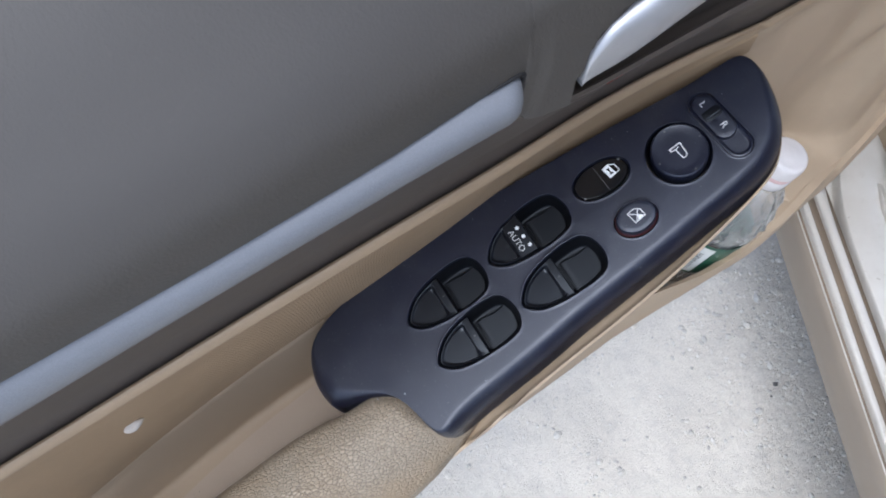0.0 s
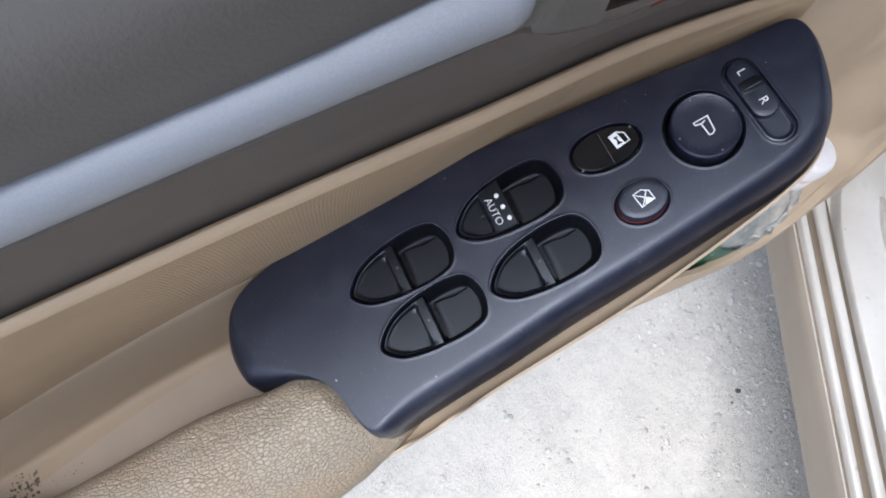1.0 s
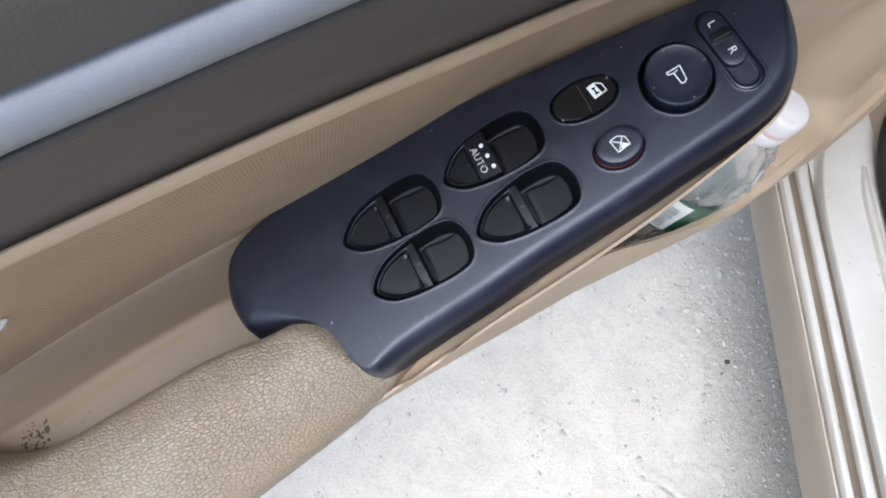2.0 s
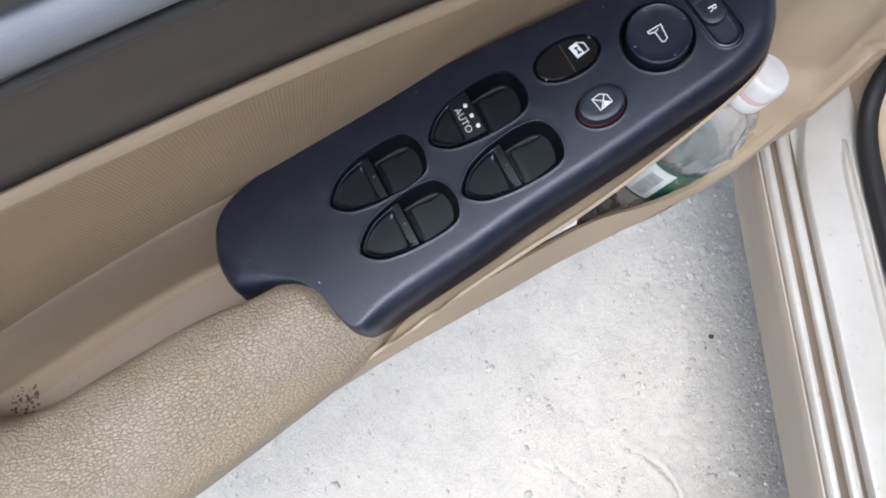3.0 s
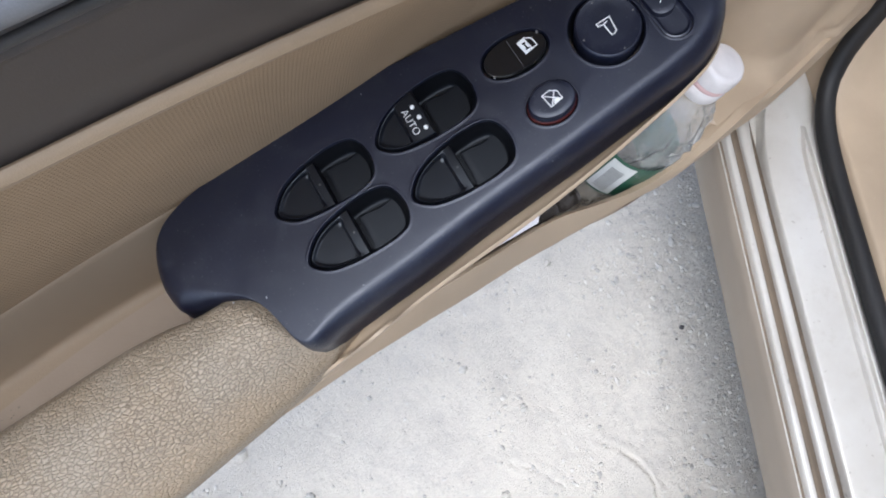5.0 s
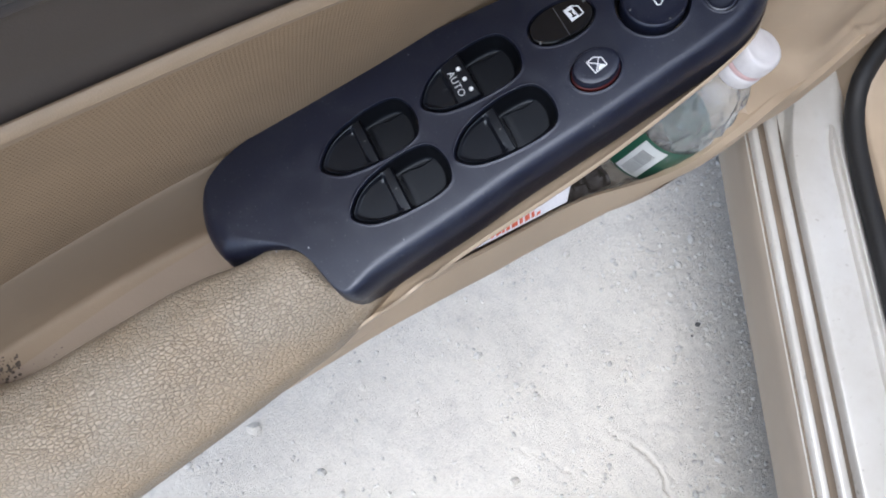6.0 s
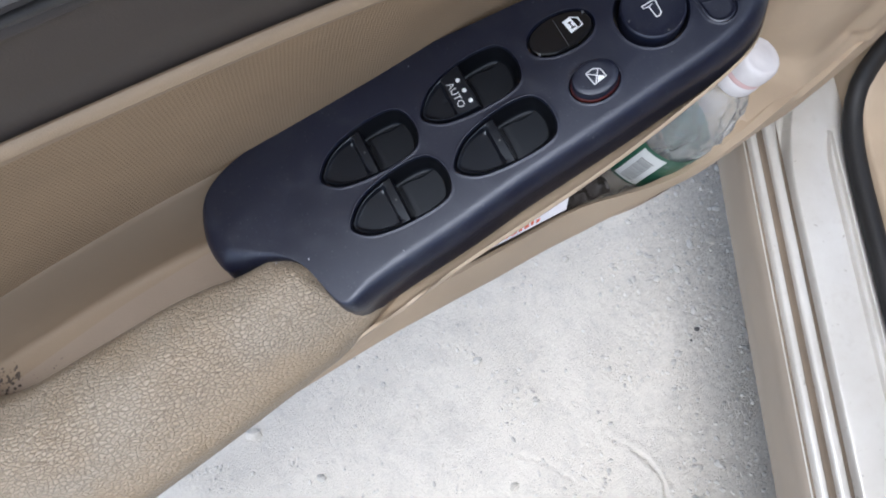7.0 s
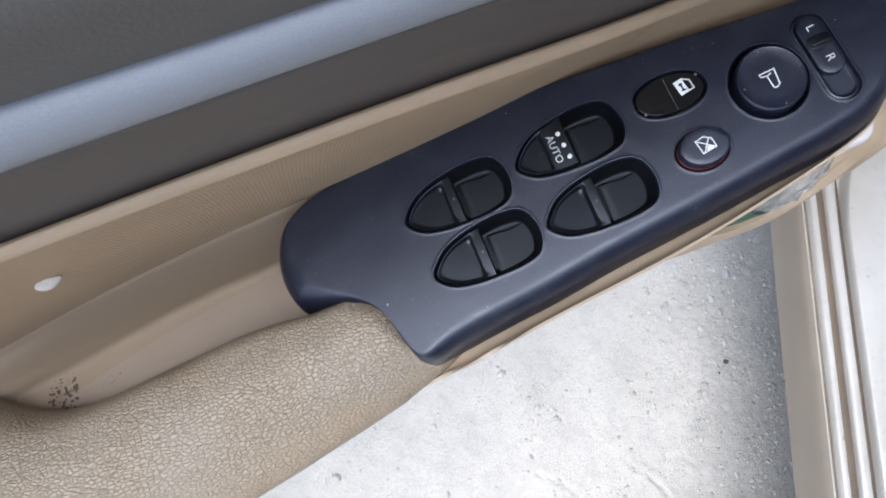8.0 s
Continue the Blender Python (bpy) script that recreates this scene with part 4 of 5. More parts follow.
def build_armrest():
    # padded grip
    rows = []
    for x in list(np.linspace(-0.75, -0.15, 60)) + list(np.linspace(-0.1485, -0.03, 80)):
        y, z = arm_edge(x)
        oy = smooth(x, (-0.75, 0.010), (-0.40, 0.045), (-0.30, 0.040), (-0.265, 0.026), (-0.24, 0.007), (-0.215, 0.001), (-0.18, 0.003), (-0.14, 0.0055), (-0.12, 0.0045), (-0.105, 0.002), (-0.066, 0.002), (-0.03, 0.002))
        crown = smooth(x, (-0.75, 0.69), (-0.40, 0.694), (-0.26, 0.706), (-0.18, 0.718), (-0.12, 0.7275), (-0.066, 0.7375), (-0.03, 0.744))
        y += lerp(x, (-0.10, 0.0), (-0.080, 0.0005), (-0.06, 0.004), (-0.03, 0.012))
        floor = min(crown - 0.014, tray_floor(x))
        w = oy - y
        prof = [(oy + 0.004, floor - 0.006), (oy + 0.003, floor), (oy - 0.0005, floor + 0.5 * (crown - 0.0085 - floor)), (oy - 0.12 * w, crown - 0.0085), (oy - 0.28 * w, crown - 0.002), (oy - 0.45 * w, crown), (oy - 0.66 * w, crown - 0.0045),
                (oy - 0.86 * w, z + 0.011), (y + 0.0012, z + 0.0035), (y, z - 0.004), (y + 0.0012, z - 0.018), (y + 0.005, z - 0.034), (y + 0.013, z - 0.052), (y + 0.026, z - 0.068)]
        rows.append([under_panel(x, b, c) for b, c in spline(prof, 60)])
    bm = bmesh.new()
    grid(bm, rows)
    part("armrest_pad", bm, mat_leather, door, "tan grained leatherette armrest pad, worn")

    # hard shell of the armrest under the switch panel
    rows = []
    for x in np.linspace(-0.072, 0.166, 70):
        y, z = arm_edge(x)
        z = panel_z(x, y) - smooth(x, (-0.072, 0.0340), (-0.052, 0.0258), (-0.032, 0.0205), (-0.005, 0.0170), (0.020, 0.0166), (0.166, 0.0166))
        y += lerp(x, (-0.072, 0.003), (-0.045, 0.0))
        g = lerp(x, (-0.09, 0.1), (-0.02, 1.0))
        prof = [(y + 0.030, z - 0.018 * g), (y + 0.0085, z - 0.016 * g), (y + 0.0026, z - 0.0105 * g), (y + 0.0015, z - 0.0028 * g), (y + 0.0011, z - 0.0006), (y + 0.0006, z), (y + 0.0001, z - 0.0006), (y, z - 0.0025), (y + 0.0010, z - 0.008), (y + 0.006, z - 0.022), (y + 0.014, z - 0.040), (y + 0.026, z - 0.066)]
        rows.append([(x, b, c) for b, c in spline(prof, 40)])
    bm = bmesh.new()
    grid(bm, rows)
    part("armrest_shell", bm, mat_beige, door, "beige plastic armrest shell")

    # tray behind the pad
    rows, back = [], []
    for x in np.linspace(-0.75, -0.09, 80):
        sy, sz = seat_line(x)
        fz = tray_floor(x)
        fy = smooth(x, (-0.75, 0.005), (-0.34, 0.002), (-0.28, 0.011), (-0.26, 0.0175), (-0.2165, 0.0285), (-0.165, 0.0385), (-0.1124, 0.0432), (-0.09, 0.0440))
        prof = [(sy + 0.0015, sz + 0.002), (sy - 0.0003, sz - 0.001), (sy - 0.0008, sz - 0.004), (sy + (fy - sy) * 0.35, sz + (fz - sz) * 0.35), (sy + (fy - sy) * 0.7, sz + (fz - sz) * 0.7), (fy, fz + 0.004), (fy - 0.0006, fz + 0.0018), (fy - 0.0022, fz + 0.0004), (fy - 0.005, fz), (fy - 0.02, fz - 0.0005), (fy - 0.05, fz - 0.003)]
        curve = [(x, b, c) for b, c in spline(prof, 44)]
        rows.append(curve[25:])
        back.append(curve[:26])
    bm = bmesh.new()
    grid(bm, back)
    part("tray_back", bm, mat_tray_back, door, "tan moulded back of the grip tray")
    bm = bmesh.new()
    grid(bm, rows)
    part("grip_tray", bm, mat_pocket, door, "pale beige moulded grip tray with dirt in its end")


build_armrest()


def rim_line(x):
    """Rim of the map pocket: y and z; it bows out round the bottle."""
    y = smooth(x, (-0.75, -0.045), (-0.2, -0.024), (0.0, -0.0094), (0.05, -0.0058), (0.10, -0.0018), (0.125, -0.0015), (0.15, -0.0055), (0.18, -0.0105), (0.21, -0.0115), (0.25, -0.0068), (0.30, 0.0045), (0.35, 0.0145), (0.46, 0.042), (0.60, 0.078))
    z = smooth(x, (-0.75, 0.60), (0.0, 0.5824), (0.05, 0.578), (0.10, 0.5745), (0.15, 0.573), (0.21, 0.576), (0.25, 0.577), (0.30, 0.566), (0.35, 0.548), (0.46, 0.52), (0.60, 0.50))
    return y, z


def pocket_side(x):
    """The widest line of the pocket wall, under its rim: y and z."""
    y = smooth(x, (-0.75, -0.056), (-0.2, -0.041), (-0.06, -0.0270), (0.0, -0.0187), (0.05, -0.0108), (0.10, -0.0040), (0.134, -0.0042), (0.159, -0.0078), (0.181, -0.0102), (0.22, -0.0115), (0.25, -0.0080), (0.30, 0.0028), (0.35, 0.0124), (0.46, 0.039), (0.60, 0.075))
    z = smooth(x, (-0.75, 0.58), (-0.06, 0.575), (0.0, 0.556), (0.05, 0.531), (0.10, 0.516), (0.134, 0.521), (0.159, 0.540), (0.181, 0.553), (0.22, 0.562), (0.25, 0.564), (0.30, 0.546), (0.35, 0.523), (0.46, 0.49), (0.60, 0.47))
    return y, z


def build_pocket():
    # pocket wall with a rolled rim, tucking under towards the ground
    rows = []
    for x in np.linspace(-0.75, 0.60, 130):
        y, rz = rim_line(x)
        w, wz = pocket_side(x)
        wz = min(wz, rz - 0.009)
        thick = lerp(x, (0.0, 0.0022), (0.13, 0.0022), (0.165, 0.0035), (0.20, 0.006), (0.24, 0.012))
        prof = [(y + 0.013, rz - 0.085), (y + thick + 0.001, rz - 0.045), (y + thick, rz - 0.006), (y + 0.8 * thick, rz - 0.001), (y + 0.25 * thick, rz), (y - 0.0008, rz - 0.002), (0.55 * y + 0.45 * w, rz - 0.5 * (rz - wz)), (w, wz), (w + 0.0004, wz - 0.007), (w + 0.005, wz - 0.022), (w + 0.022, wz - 0.065), (w + 0.045, wz - 0.12), (w + 0.07, 0.36), (w + 0.085, 0.33)]
        rows.append([(x, b, c) for b, c in spline(prof, 48)])
    bm = bmesh.new()
    grid(bm, rows)
    part("pocket_wall", bm, mat_beige, door, "beige plastic map pocket wall")

    # back and floor of the pocket up to the wall
    rows = []
    for x in np.linspace(-0.75, 0.36, 60):
        sy, sz = seat_line(x)
        y, rz = rim_line(x)
        rows.append([(x, b, c) for b, c in spline([(y + 0.010, rz - 0.07), (y + 0.022, 0.475), (y + 0.04, 0.462), (0.058, 0.475), (0.066, 0.53), (0.062, 0.62), (0.046, sz - 0.01)], 28)])
    bm = bmesh.new()
    grid(bm, rows)
    part("pocket_back", bm, mat_beige, door, "beige plastic pocket back")

    # front of the trim beyond the switch panel
    rows = []
    for x in np.linspace(0.1605, 0.62, 114):
        ry, rz = ridge_line(x)
        y0 = smooth(x, (0.15, 0.0325), (0.22, 0.037), (0.30, 0.046), (0.38, 0.056), (0.62, 0.085))
        grow = lerp(x, (0.1605, 0.0), (0.20, 1.0))
        y0 = max(y0, ry + 0.0005 + 0.005 * grow)
        rimy, rimz = rim_line(x)
        foldz = rimz + 0.010
        foot = smooth(x, (0.15, 0.060), (0.27, 0.060), (0.300, 0.057), (0.318, 0.048), (0.335, 0.036), (0.352, 0.028), (0.375, 0.029), (0.41, 0.040), (0.46, 0.055), (0.62, 0.098))
        foot = max(foot, rimy + 0.009)
        ledge = smooth(x, (0.225, 0.0), (0.240, 0.3), (0.255, 0.8), (0.270, 1.0))

        def raised(c):
            u = (x - lerp(c, (0.50, 0.47), (0.60, 0.385), (0.66, 0.322), (0.748, 0.277), (0.83, 0.255))) / 0.022
            u = min(1.0, max(0.0, u))
            return 0.015 * u * u * (3 - 2 * u)

        prof = [(ry + 0.0060, rz - 0.0045), (ry + 0.0030, rz - 0.0060), (ry + 0.0016, rz - 0.0078), (ry + 0.0016 + 0.0014 * grow, rz - 0.0120), (ry + 0.001 + 0.006 * grow, rz - 0.024), (y0, rz - 0.042), (y0 + 0.002, 0.735), (0.6 * y0 + 0.4 * foot + 0.003, 0.665), (0.2 * y0 + 0.8 * foot + 0.003, foldz + 0.020), (foot + 0.001, foldz + 0.002)]
        prof = [(b - raised(c), c) for b, c in prof]
        fy = prof[-1][0]
        prof += [(fy - 0.002 + (min(rimy + 0.004, fy) - fy + 0.002) * ledge * u, foldz - 0.003 + (rimz - foldz + 0.002) * u - (1 - ledge) * 0.09 * u) for u in (0.35, 0.7, 1.0)]
        rows.append([(x, b, c) for b, c in spline(prof, 70)])
    bm = bmesh.new()
    grid(bm, rows)
    part("front_trim", bm, mat_beige, door, "beige moulded front end of the door trim")


build_pocket()


# ---- inner door handle ----
def build_handle():
    rows = []
    for x in list(0.009 + 0.012 * np.linspace(0, 1, 16) ** 1.6) + list(np.linspace(0.023, 0.13, 30)):
        lo = smooth(x, (0.009, 0.9215), (0.02, 0.9222), (0.031, 0.9252), (0.041, 0.9285), (0.05, 0.9315), (0.13, 0.948))
        hi = lever_top(x)
        row = [(x, -0.006, lo + 0.001)]
        for v in np.linspace(0, 1, 16):
            edge = min(v, 1 - v, 0.18) / 0.18
            row.append((x, -0.0115 - 0.0035 * math.sqrt(max(0.0, 1 - (1 - edge) ** 2)) - 0.003 * math.sin(math.pi * v) * min(1, (x - 0.008) / 0.02), lo + (hi - lo) * v))
        row.append((x, -0.006, hi - 0.001))
        rows.append(row)
    bm = bmesh.new()
    grid(bm, rows)
    lever = part("inner_handle", bm, mat_lever, door, "satin silver inner door handle")
    bm = bmesh.new()
    grid(bm, [[(0.028 + 0.010 * u, -0.0060 + 0.0060 * v, 0.8998 + 0.0012 * u + 0.0008 * v) for v in np.linspace(0, 1, 5)] for u in np.linspace(0, 1, 9)])
    part("lock_mark", bm, mat_signal, lever, "red lock mark in the handle recess")


build_handle()


# ---- bottle in the pocket ----
def make_pet():
    m = Nodes("clear_plastic", 0.05)
    m.colour((0.93, 0.95, 0.96))
    m.bsdf.inputs["Transmission Weight"].default_value = 0.94
    m.bsdf.inputs["IOR"].default_value = 1.45
    long = m.node("ShaderNodeVectorMath")
    long.operation = "MULTIPLY"
    m.link(m.place, long.inputs[0])
    long.inputs[1].default_value = (1.0, 1.0, 0.30)
    fold = m.node("ShaderNodeTexVoronoi", Vector=long.outputs[0], Scale=70.0)
    fold.feature = "DISTANCE_TO_EDGE"
    m.bump(m.grey(fold.outputs["Distance"], (0.0, 1.0), (0.12, 0.25), (0.5, 0.0)), 0.0016, 0.6)
    return m.mat


def turned(bm, prof, count=40, dent=None):
    rows = []
    for r, z in prof:
        row = []
        for t in np.linspace(0, 2 * math.pi, count, endpoint=False):
            k = dent(t, z) if dent else 0.0
            row.append(((r + k) * math.cos(t), (r + k) * math.sin(t), z))
        rows.append(row)
    return grid(bm, rows, True)


def build_bottle():
    tall = 0.205
    top = Vector((0.2178, 0.0055, 0.6856))
    axis = Vector((0.194, -0.158, 0.968)).normalized()
    m = Matrix.Translation(top - axis * tall) @ axis.to_track_quat("Z", "Y").to_matrix().to_4x4()
    bottle = thing("water_bottle", m, "crumpled clear plastic water bottle with white cap", "bottle")
    facing = math.atan2(*((m.to_3x3().inverted() @ Vector((-0.27, -0.13, 0.38))).yx))

    def dent(t, z):
        if not 0.02 < z < 0.172:
            return 0.0
        soft = min(1.0, (0.172 - z) / 0.02, (z - 0.02) / 0.02)
        fold = 1 - abs(noise.noise(Vector((math.cos(t) * 2.2, math.sin(t) * 2.2, z * 36 + 3))))
        other = 1 - abs(noise.noise(Vector((math.cos(t) * 3.2 + z * 50, math.sin(t) * 3.2, z * 22))))
        return soft * (0.0036 * (fold - 1) + 0.0024 * max(0.0, other - 0.82) / 0.18 - 0.0008)

    bm = bmesh.new()
    turned(bm, spline([(0.004, 0.006), (0.016, 0.002), (0.0265, 0.003), (0.0290, 0.010), (0.0292, 0.030), (0.0280, 0.036), (0.0292, 0.042), (0.0300, 0.066), (0.0300, 0.110), (0.0308, 0.122), (0.0306, 0.135), (0.0290, 0.148), (0.0240, 0.163), (0.0170, 0.174), (0.0138, 0.178), (0.0130, 0.190)], 110), 84, dent)
    shell = part("bottle_shell", bm, make_pet(), bottle, "crumpled clear plastic shell")
    shell.visible_shadow = False
    wall = shell.modifiers.new("wall", "SOLIDIFY")
    wall.thickness, wall.offset = 0.0005, -1
    bm = bmesh.new()
    turned(bm, spline([(0.0300, 0.068), (0.0305, 0.0695), (0.0307, 0.112), (0.0305, 0.1155)], 12), 48)
    label = part("label_sleeve", bm, plain("green_label", (0.018, 0.085, 0.050), 0.4), bottle, "dark green paper label")

    def wrapped(bm, t0, t1, z0, z1, r):
        grid(bm, [[(r * math.cos(t), r * math.sin(t), z) for t in np.linspace(t0, t1, 8)] for z in (z0, z1)])

    bm = bmesh.new()
    wrapped(bm, facing + 0.10, facing + 0.72, 0.0715, 0.1125, 0.0310)
    part("barcode_patch", bm, plain("white_label", (0.62, 0.64, 0.62), 0.4), label, "white patch on the label")
    bm = bmesh.new()
    z = 0.0745
    widths = random.Random(4)
    while z < 0.105:
        w = widths.choice((0.0006, 0.0009, 0.0013))
        wrapped(bm, facing + 0.22, facing + 0.56, z, z + w, 0.03115)
        z += w + widths.choice((0.0008, 0.0011, 0.0016))
    part("barcode_bars", bm, plain_grey, label)

    white = plain("white_cap", (0.60, 0.580, 0.580), 0.4)
    bm = bmesh.new()
    turned(bm, [(0.0128, 0.1785), (0.0141, 0.1790), (0.0147, 0.1805), (0.0148, 0.1870), (0.0142, 0.1884), (0.0138, 0.1888)], 48)
    part("cap_collar", bm, white, bottle)
    bm = bmesh.new()
    turned(bm, [(0.0138, 0.1886), (0.0141, 0.1890), (0.0141, 0.1920), (0.0138, 0.1924)], 48)
    part("seal_ring", bm, plain("pinkish_seal", (0.58, 0.40, 0.39), 0.4), bottle, "pinkish tamper ring")
    bm = bmesh.new()
    ribs = lambda t, z: 0.00015 * math.cos(60 * t) if 0.193 < z < 0.200 else 0.0
    turned(bm, [(0.0135, 0.1922), (0.0142, 0.1926), (0.0144, 0.1940), (0.0143, 0.1995), (0.0139, 0.2026), (0.0130, 0.2044), (0.0114, 0.2052), (0.0100, 0.2050), (0.0092, 0.2053), (0.0065, 0.2053), (0.0056, 0.2058), (0.0002, 0.2058)], 180, ribs)
    part("cap", bm, white, bottle, "white ribbed screw cap")


build_bottle()


# ---- papers and dark bag in the pocket ----
def build_papers():
    sheet = thing("folded_leaflet", Matrix.Identity(4), "folded white leaflet with red print in the door pocket", "leaflet")

    def leaf(x, v, lift=0.0):
        y, z = rim_line(x)
        y += 0.0034 + 0.0150 * v + (0.010 * (v - 1) if v > 1 else 0.0)
        z = z - 0.0010 + 0.006 * min(v, 1.0) + 0.0015 * math.sin(46 * x + 2 * v) - (0.045 * (v - 1) ** 1.3 if v > 1 else 0.0)
        return (x, y, z + lift)

    def column(u, v):
        return -0.03 + u * (0.139 + 0.012 * min(v, 1.0))

    bm = bmesh.new()
    grid(bm, [[leaf(column(u, v), v) for v in np.linspace(0, 3.2, 24)] for u in np.linspace(0, 1, 36)])
    page = part("page", bm, plain("white_paper", (0.82, 0.81, 0.83), 0.6), sheet)
    rng = random.Random(3)
    for v0 in (0.06, 0.40, 0.74):
        bm = bmesh.new()
        x = 0.044
        while x < 0.084:
            w = rng.uniform(0.0025, 0.006)
            h = rng.uniform(0.12, 0.26)
            grid(bm, [[leaf(x + k * w + 0.0015 * q, v0 + q * h + 0.03 * k, 0.0003) for q in (0, 1)] for k in (0, 0.5, 1)])
            x += w + rng.uniform(0.0006, 0.0018)
        part("red_print", bm, plain("red_ink", (0.74, 0.16, 0.09), 0.6), page, "red printed line")
    bag = thing("dark_pouch", Matrix.Identity(4), "dark brown crumpled pouch in the door pocket", "pouch")
    bm = bmesh.new()
    rows = []
    for x in np.linspace(0.082, 0.150, 34):
        rows.append([(x, 0.0035 + 0.05 * v, 0.562 + 0.006 * noise.noise(Vector((x * 90, v * 5, 0))) + 0.004 * noise.noise(Vector((x * 220, v * 14, 4))) + 0.008 * math.sin(math.pi * v) - 0.09 * max(0.0, v - 0.75)) for v in np.linspace(0, 1, 26)])
    grid(bm, rows)
    part("pouch_cloth", bm, moulded("dark_pouch_cloth", (0.03, 0.024, 0.02), 0.6, 600, 0.0004), bag)


build_papers()


# ---- bead under the silver strip and dark tube for the shaded groove round its end ----
def build_bead(name, points, thick, mat, label=""):
    way = spline(points, 60)
    rows = []
    for k, p in enumerate(way):
        q = Vector(way[min(k + 1, len(way) - 1)] - way[max(k - 1, 0)]).normalized()
        side = q.cross(Vector((0, 1, 0))).normalized()
        r = thick * min(1.0, k / 14 + 0.1, (len(way) - 1 - k) / 10 + 0.15)
        rows.append([tuple(Vector(p) + side * (r * math.cos(t)) + Vector((0, 1, 0)) * (r * math.sin(t))) for t in np.linspace(0, 2 * math.pi, 10, endpoint=False)])
    bm = bmesh.new()
    grid(bm, rows, True)
    part(name, bm, mat, door, label)


build_bead("strip_bead", [(-0.14, -0.0100, 0.9052), (-0.10, -0.0102, 0.9098), (-0.06, -0.0104, 0.9140), (-0.03, -0.0106, 0.9160), (-0.018, -0.0108, 0.9168), (-0.011, -0.0106, 0.9172)], 0.0014, mat_upper)
build_bead("strip_groove_shade", [(-0.022, -0.0135, 0.9380), (-0.014, -0.0128, 0.9384), (-0.0098, -0.0122, 0.9372), (-0.0098, -0.0124, 0.9340), (-0.0122, -0.0128, 0.9280), (-0.0150, -0.0124, 0.9215), (-0.0185, -0.0112, 0.9185), (-0.026, -0.0100, 0.9175)], 0.0008, mat_rubber, "thin dark tube for the shaded groove round the strip's end")


# ---- dirt, crumbs and pebbles ----
def lump(bm, at, size, rng, squash=0.7):
    made = bmesh.ops.create_icosphere(bm, subdivisions=1, radius=size)["verts"]
    k = Vector((rng.uniform(-9, 9), rng.uniform(-9, 9), rng.uniform(-9, 9)))
    for v in made:
        n = 1 + 0.45 * noise.noise(v.co / size * 1.3 + k)
        v.co = Vector((v.co.x * n, v.co.y * n, v.co.z * n * squash)) + Vector(at)


mat_soil = moulded("dry_soil", (0.085, 0.068, 0.054), 0.9, 900, 0.0004, 0.4)
mat_stone = moulded("dark_stone", (0.09, 0.086, 0.082), 0.8, 700, 0.0004, 0.3)


def build_dirt():
    rng = random.Random(11)
    bm = bmesh.new()
    for _ in range(300):
        x = -0.229 + rng.gauss(0, 0.009) + 0.030 * rng.random() ** 4
        y = 0.0155 + rng.gauss(0, 0.0035) + (x + 0.229) * 0.25
        lump(bm, (x, y, tray_floor(x) - 0.0004), rng.uniform(0.0002, 0.0008) * (1.3 if abs(x + 0.231) < 0.007 else 0.55), rng)
    ob = link_mesh("tray_dirt", bm, mat_soil)
    tagged(ob, "dark crumbs of dirt lying in the grip tray", "dirt", kind="stuff")


def make_crumbs():
    m = Nodes("loose_cement_grit", 0.95)
    own = m.tree.nodes.new("ShaderNodeNewGeometry").outputs["Random Per Island"]
    c = m.ramp(own, (0.0, (0.32, 0.305, 0.275)), (0.3, (0.48, 0.46, 0.42)), (0.7, (0.60, 0.575, 0.52)), (1.0, (0.68, 0.65, 0.59)))
    m.colour(m.mix(m.math("MULTIPLY", m.noise(500.0, 3.0), 0.6), c, (0.58, 0.565, 0.53)))
    return m.mat


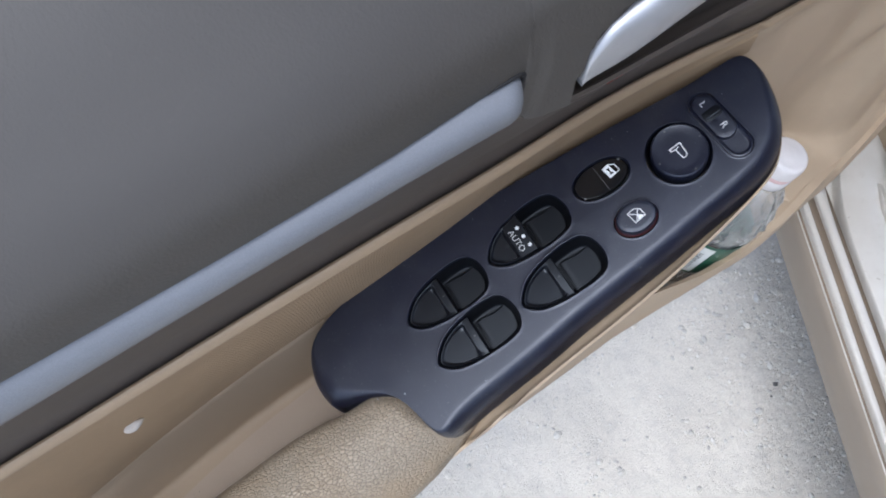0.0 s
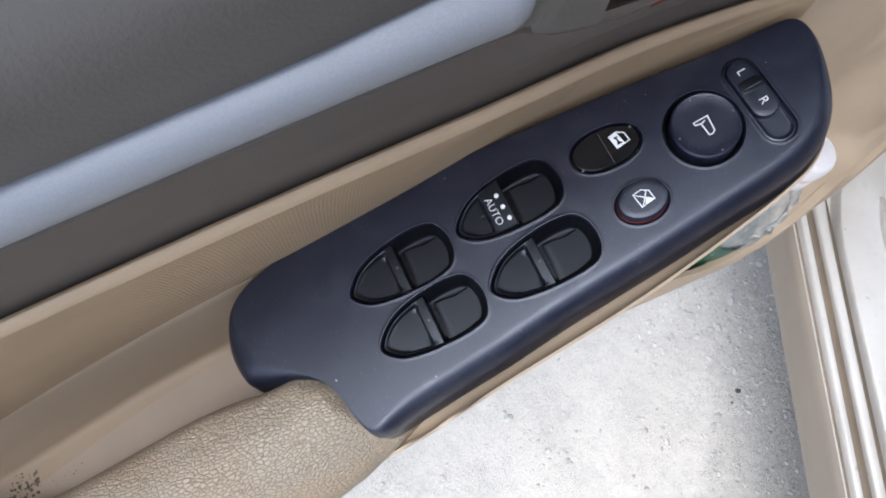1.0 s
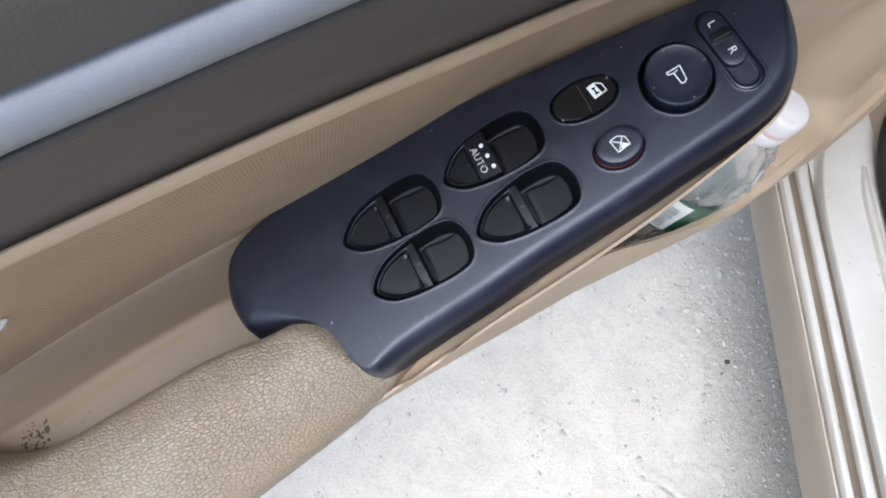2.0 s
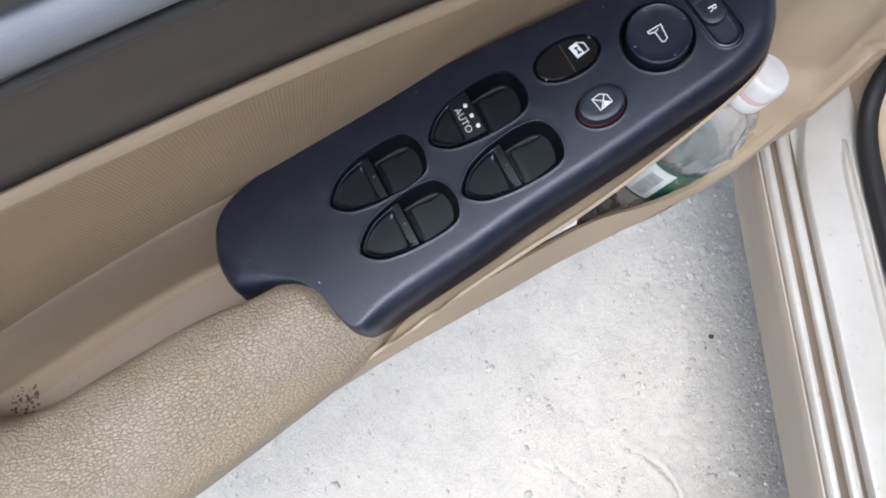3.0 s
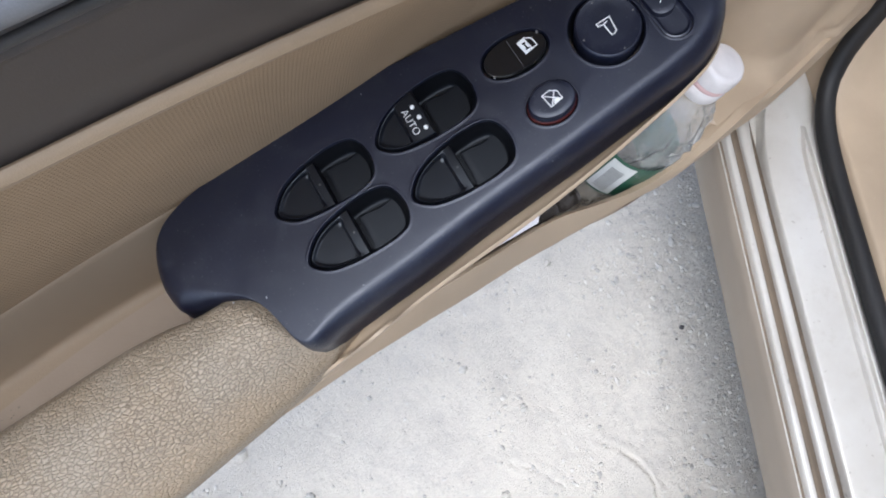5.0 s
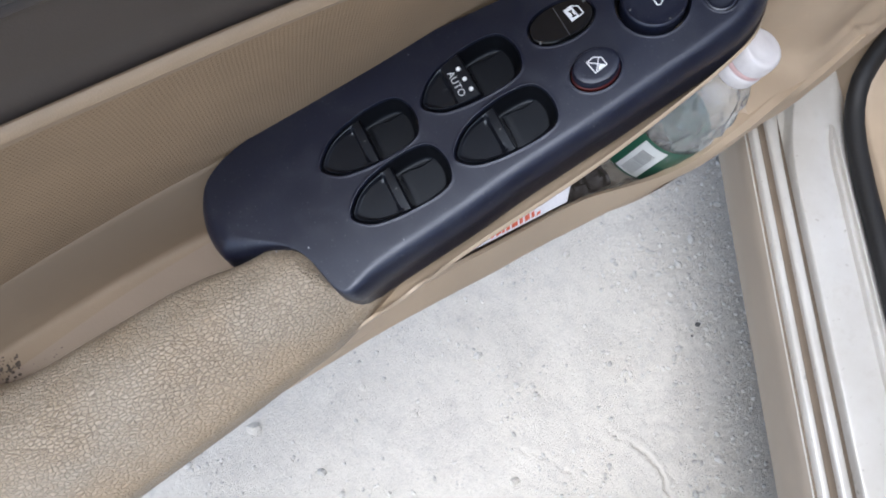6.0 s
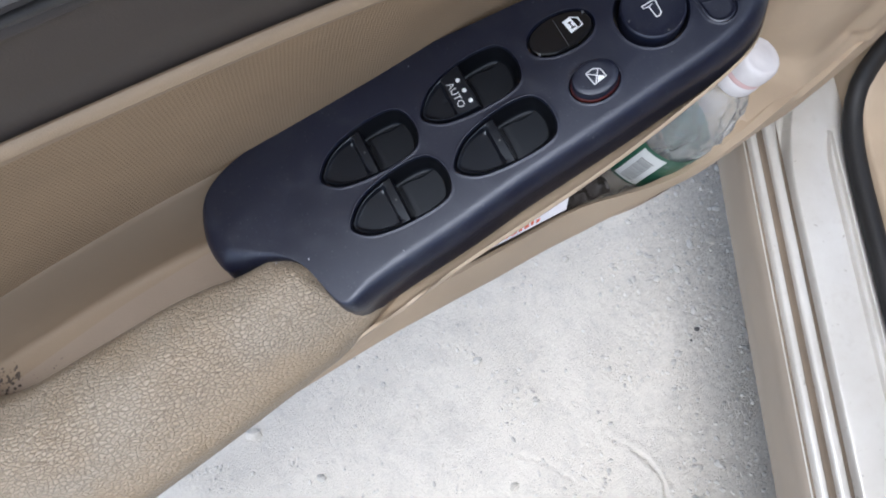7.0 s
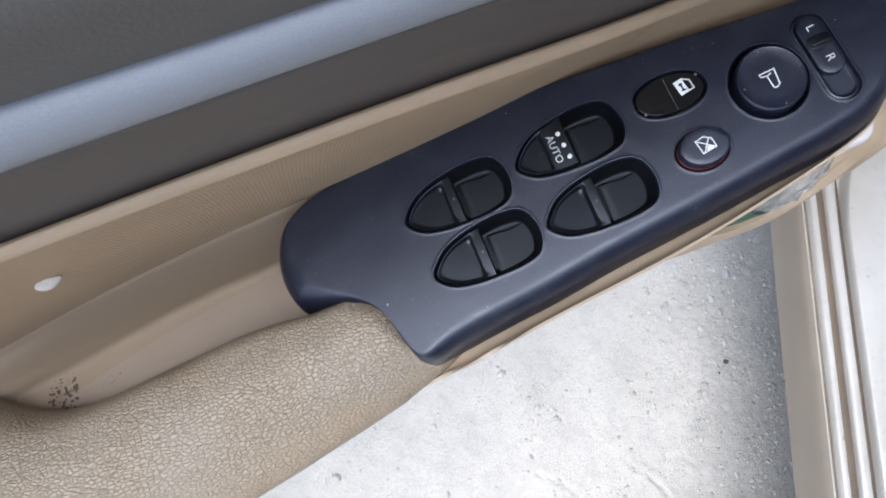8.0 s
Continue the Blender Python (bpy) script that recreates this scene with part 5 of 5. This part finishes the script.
def build_crumbs():
    rng = random.Random(5)
    ball = bmesh.new()
    bmesh.ops.create_icosphere(ball, subdivisions=1, radius=1.0)
    ball.verts.ensure_lookup_table()
    shape = [v.co.copy() for v in ball.verts]
    sides = [[v.index for v in f.verts] for f in ball.faces]
    ball.free()
    verts, faces = [], []
    while len(faces) < 5600 * len(sides):
        a, d = rng.uniform(-0.60, 0.40), rng.uniform(-0.45, 0.56)
        p = Vector((0.431 * a + 0.902 * d, 0.902 * a - 0.431 * d, 0))
        thick = 0.10 + max(0.0, noise.noise(p * 12 + Vector((4, 4, 4))) - 0.1) * 2.2 + 1.1 * max(0.0, min(1.0, (d - 0.32) / 0.14))
        if rng.random() > thick:
            continue
        size = 0.0008 + 0.0024 * rng.random() ** 2.5 + (0.0030 if rng.random() < 0.02 else 0.0)
        if d > 0.34:
            size *= rng.uniform(0.8, 1.3)
        k = Vector((rng.uniform(-9, 9), rng.uniform(-9, 9), rng.uniform(-9, 9)))
        wide, turn = rng.uniform(0.8, 1.7), rng.uniform(0, 6.28)
        z = 0.003 * noise.noise(p * 4) + 0.0012 * noise.noise(p * 15 + Vector((3, 1, 0)))
        n = len(verts)
        for v in shape:
            q = v * (size * (1 + 0.5 * noise.noise(v * 1.4 + k)))
            x, y = q.x * wide, q.y
            verts.append((p.x + x * math.cos(turn) - y * math.sin(turn), p.y + x * math.sin(turn) + y * math.cos(turn), z + q.z * 0.8 + size * 0.25 + 0.0006))
        faces += [[n + q for q in f] for f in sides]
    me = bpy.data.meshes.new("ground_crumbs")
    me.from_pydata(verts, [], faces)
    me.materials.append(make_crumbs())
    tagged(new("ground_crumbs", me), "scattered pale cement crumbs on the ground", "crumbs", kind="stuff")
    for label, mat, spots in (("small dark pebble on the dusty ground", mat_stone, [(0.430, -0.093, 0.0045), (0.413, -0.104, 0.0022)]),
                              ("pale clod of cement on the dusty ground", mat_ground, [(-0.221, 0.058, 0.011), (-0.012, -0.022, 0.0055), (0.072, -0.167, 0.007), (-0.063, 0.045, 0.006), (-0.192, -0.005, 0.004), (0.532, 0.019, 0.009), (0.306, 0.092, 0.005), (0.561, 0.145, 0.011)])):
        for x, y, size in spots:
            bm = bmesh.new()
            lump(bm, (0, 0, 0), size, rng, 0.55)
            ob = link_mesh("pebble", bm, mat)
            ob.location = (x, y, size * 0.25)
            tagged(ob, label, "pebble", group="pebbles on the ground")


build_dirt()
build_crumbs()


# ---- pale scuff on the cloth ----
def build_scuff():
    x0, up = -0.188, 0.13
    (cy, cz), (ry, rz) = crease_line(x0), ridge_line(x0)
    y0, z0 = cy + (ry - cy) * up, cz + (rz - cz) * up
    bm = bmesh.new()
    loop = oval(0, 0, 0.0050, 0.0024, 8, 24, 1.7)
    rows = [[(x0 + x * k * (1 + 0.15 * math.sin(900 * v)), y0 - 0.0012 + v * k * 0.80 - h * 0.5, z0 + v * k * 0.60 + h * 0.8) for x, v in loop] for k, h in ((1.0, -0.0012), (0.96, 0.0), (0.80, 0.0006), (0.45, 0.0009), (0.05, 0.0010))]
    grid(bm, rows, True)
    part("scuff_mark", bm, plain("pale_scuff", (0.47, 0.435, 0.39), 0.7), door, "pale scuff on the cloth")


build_scuff()
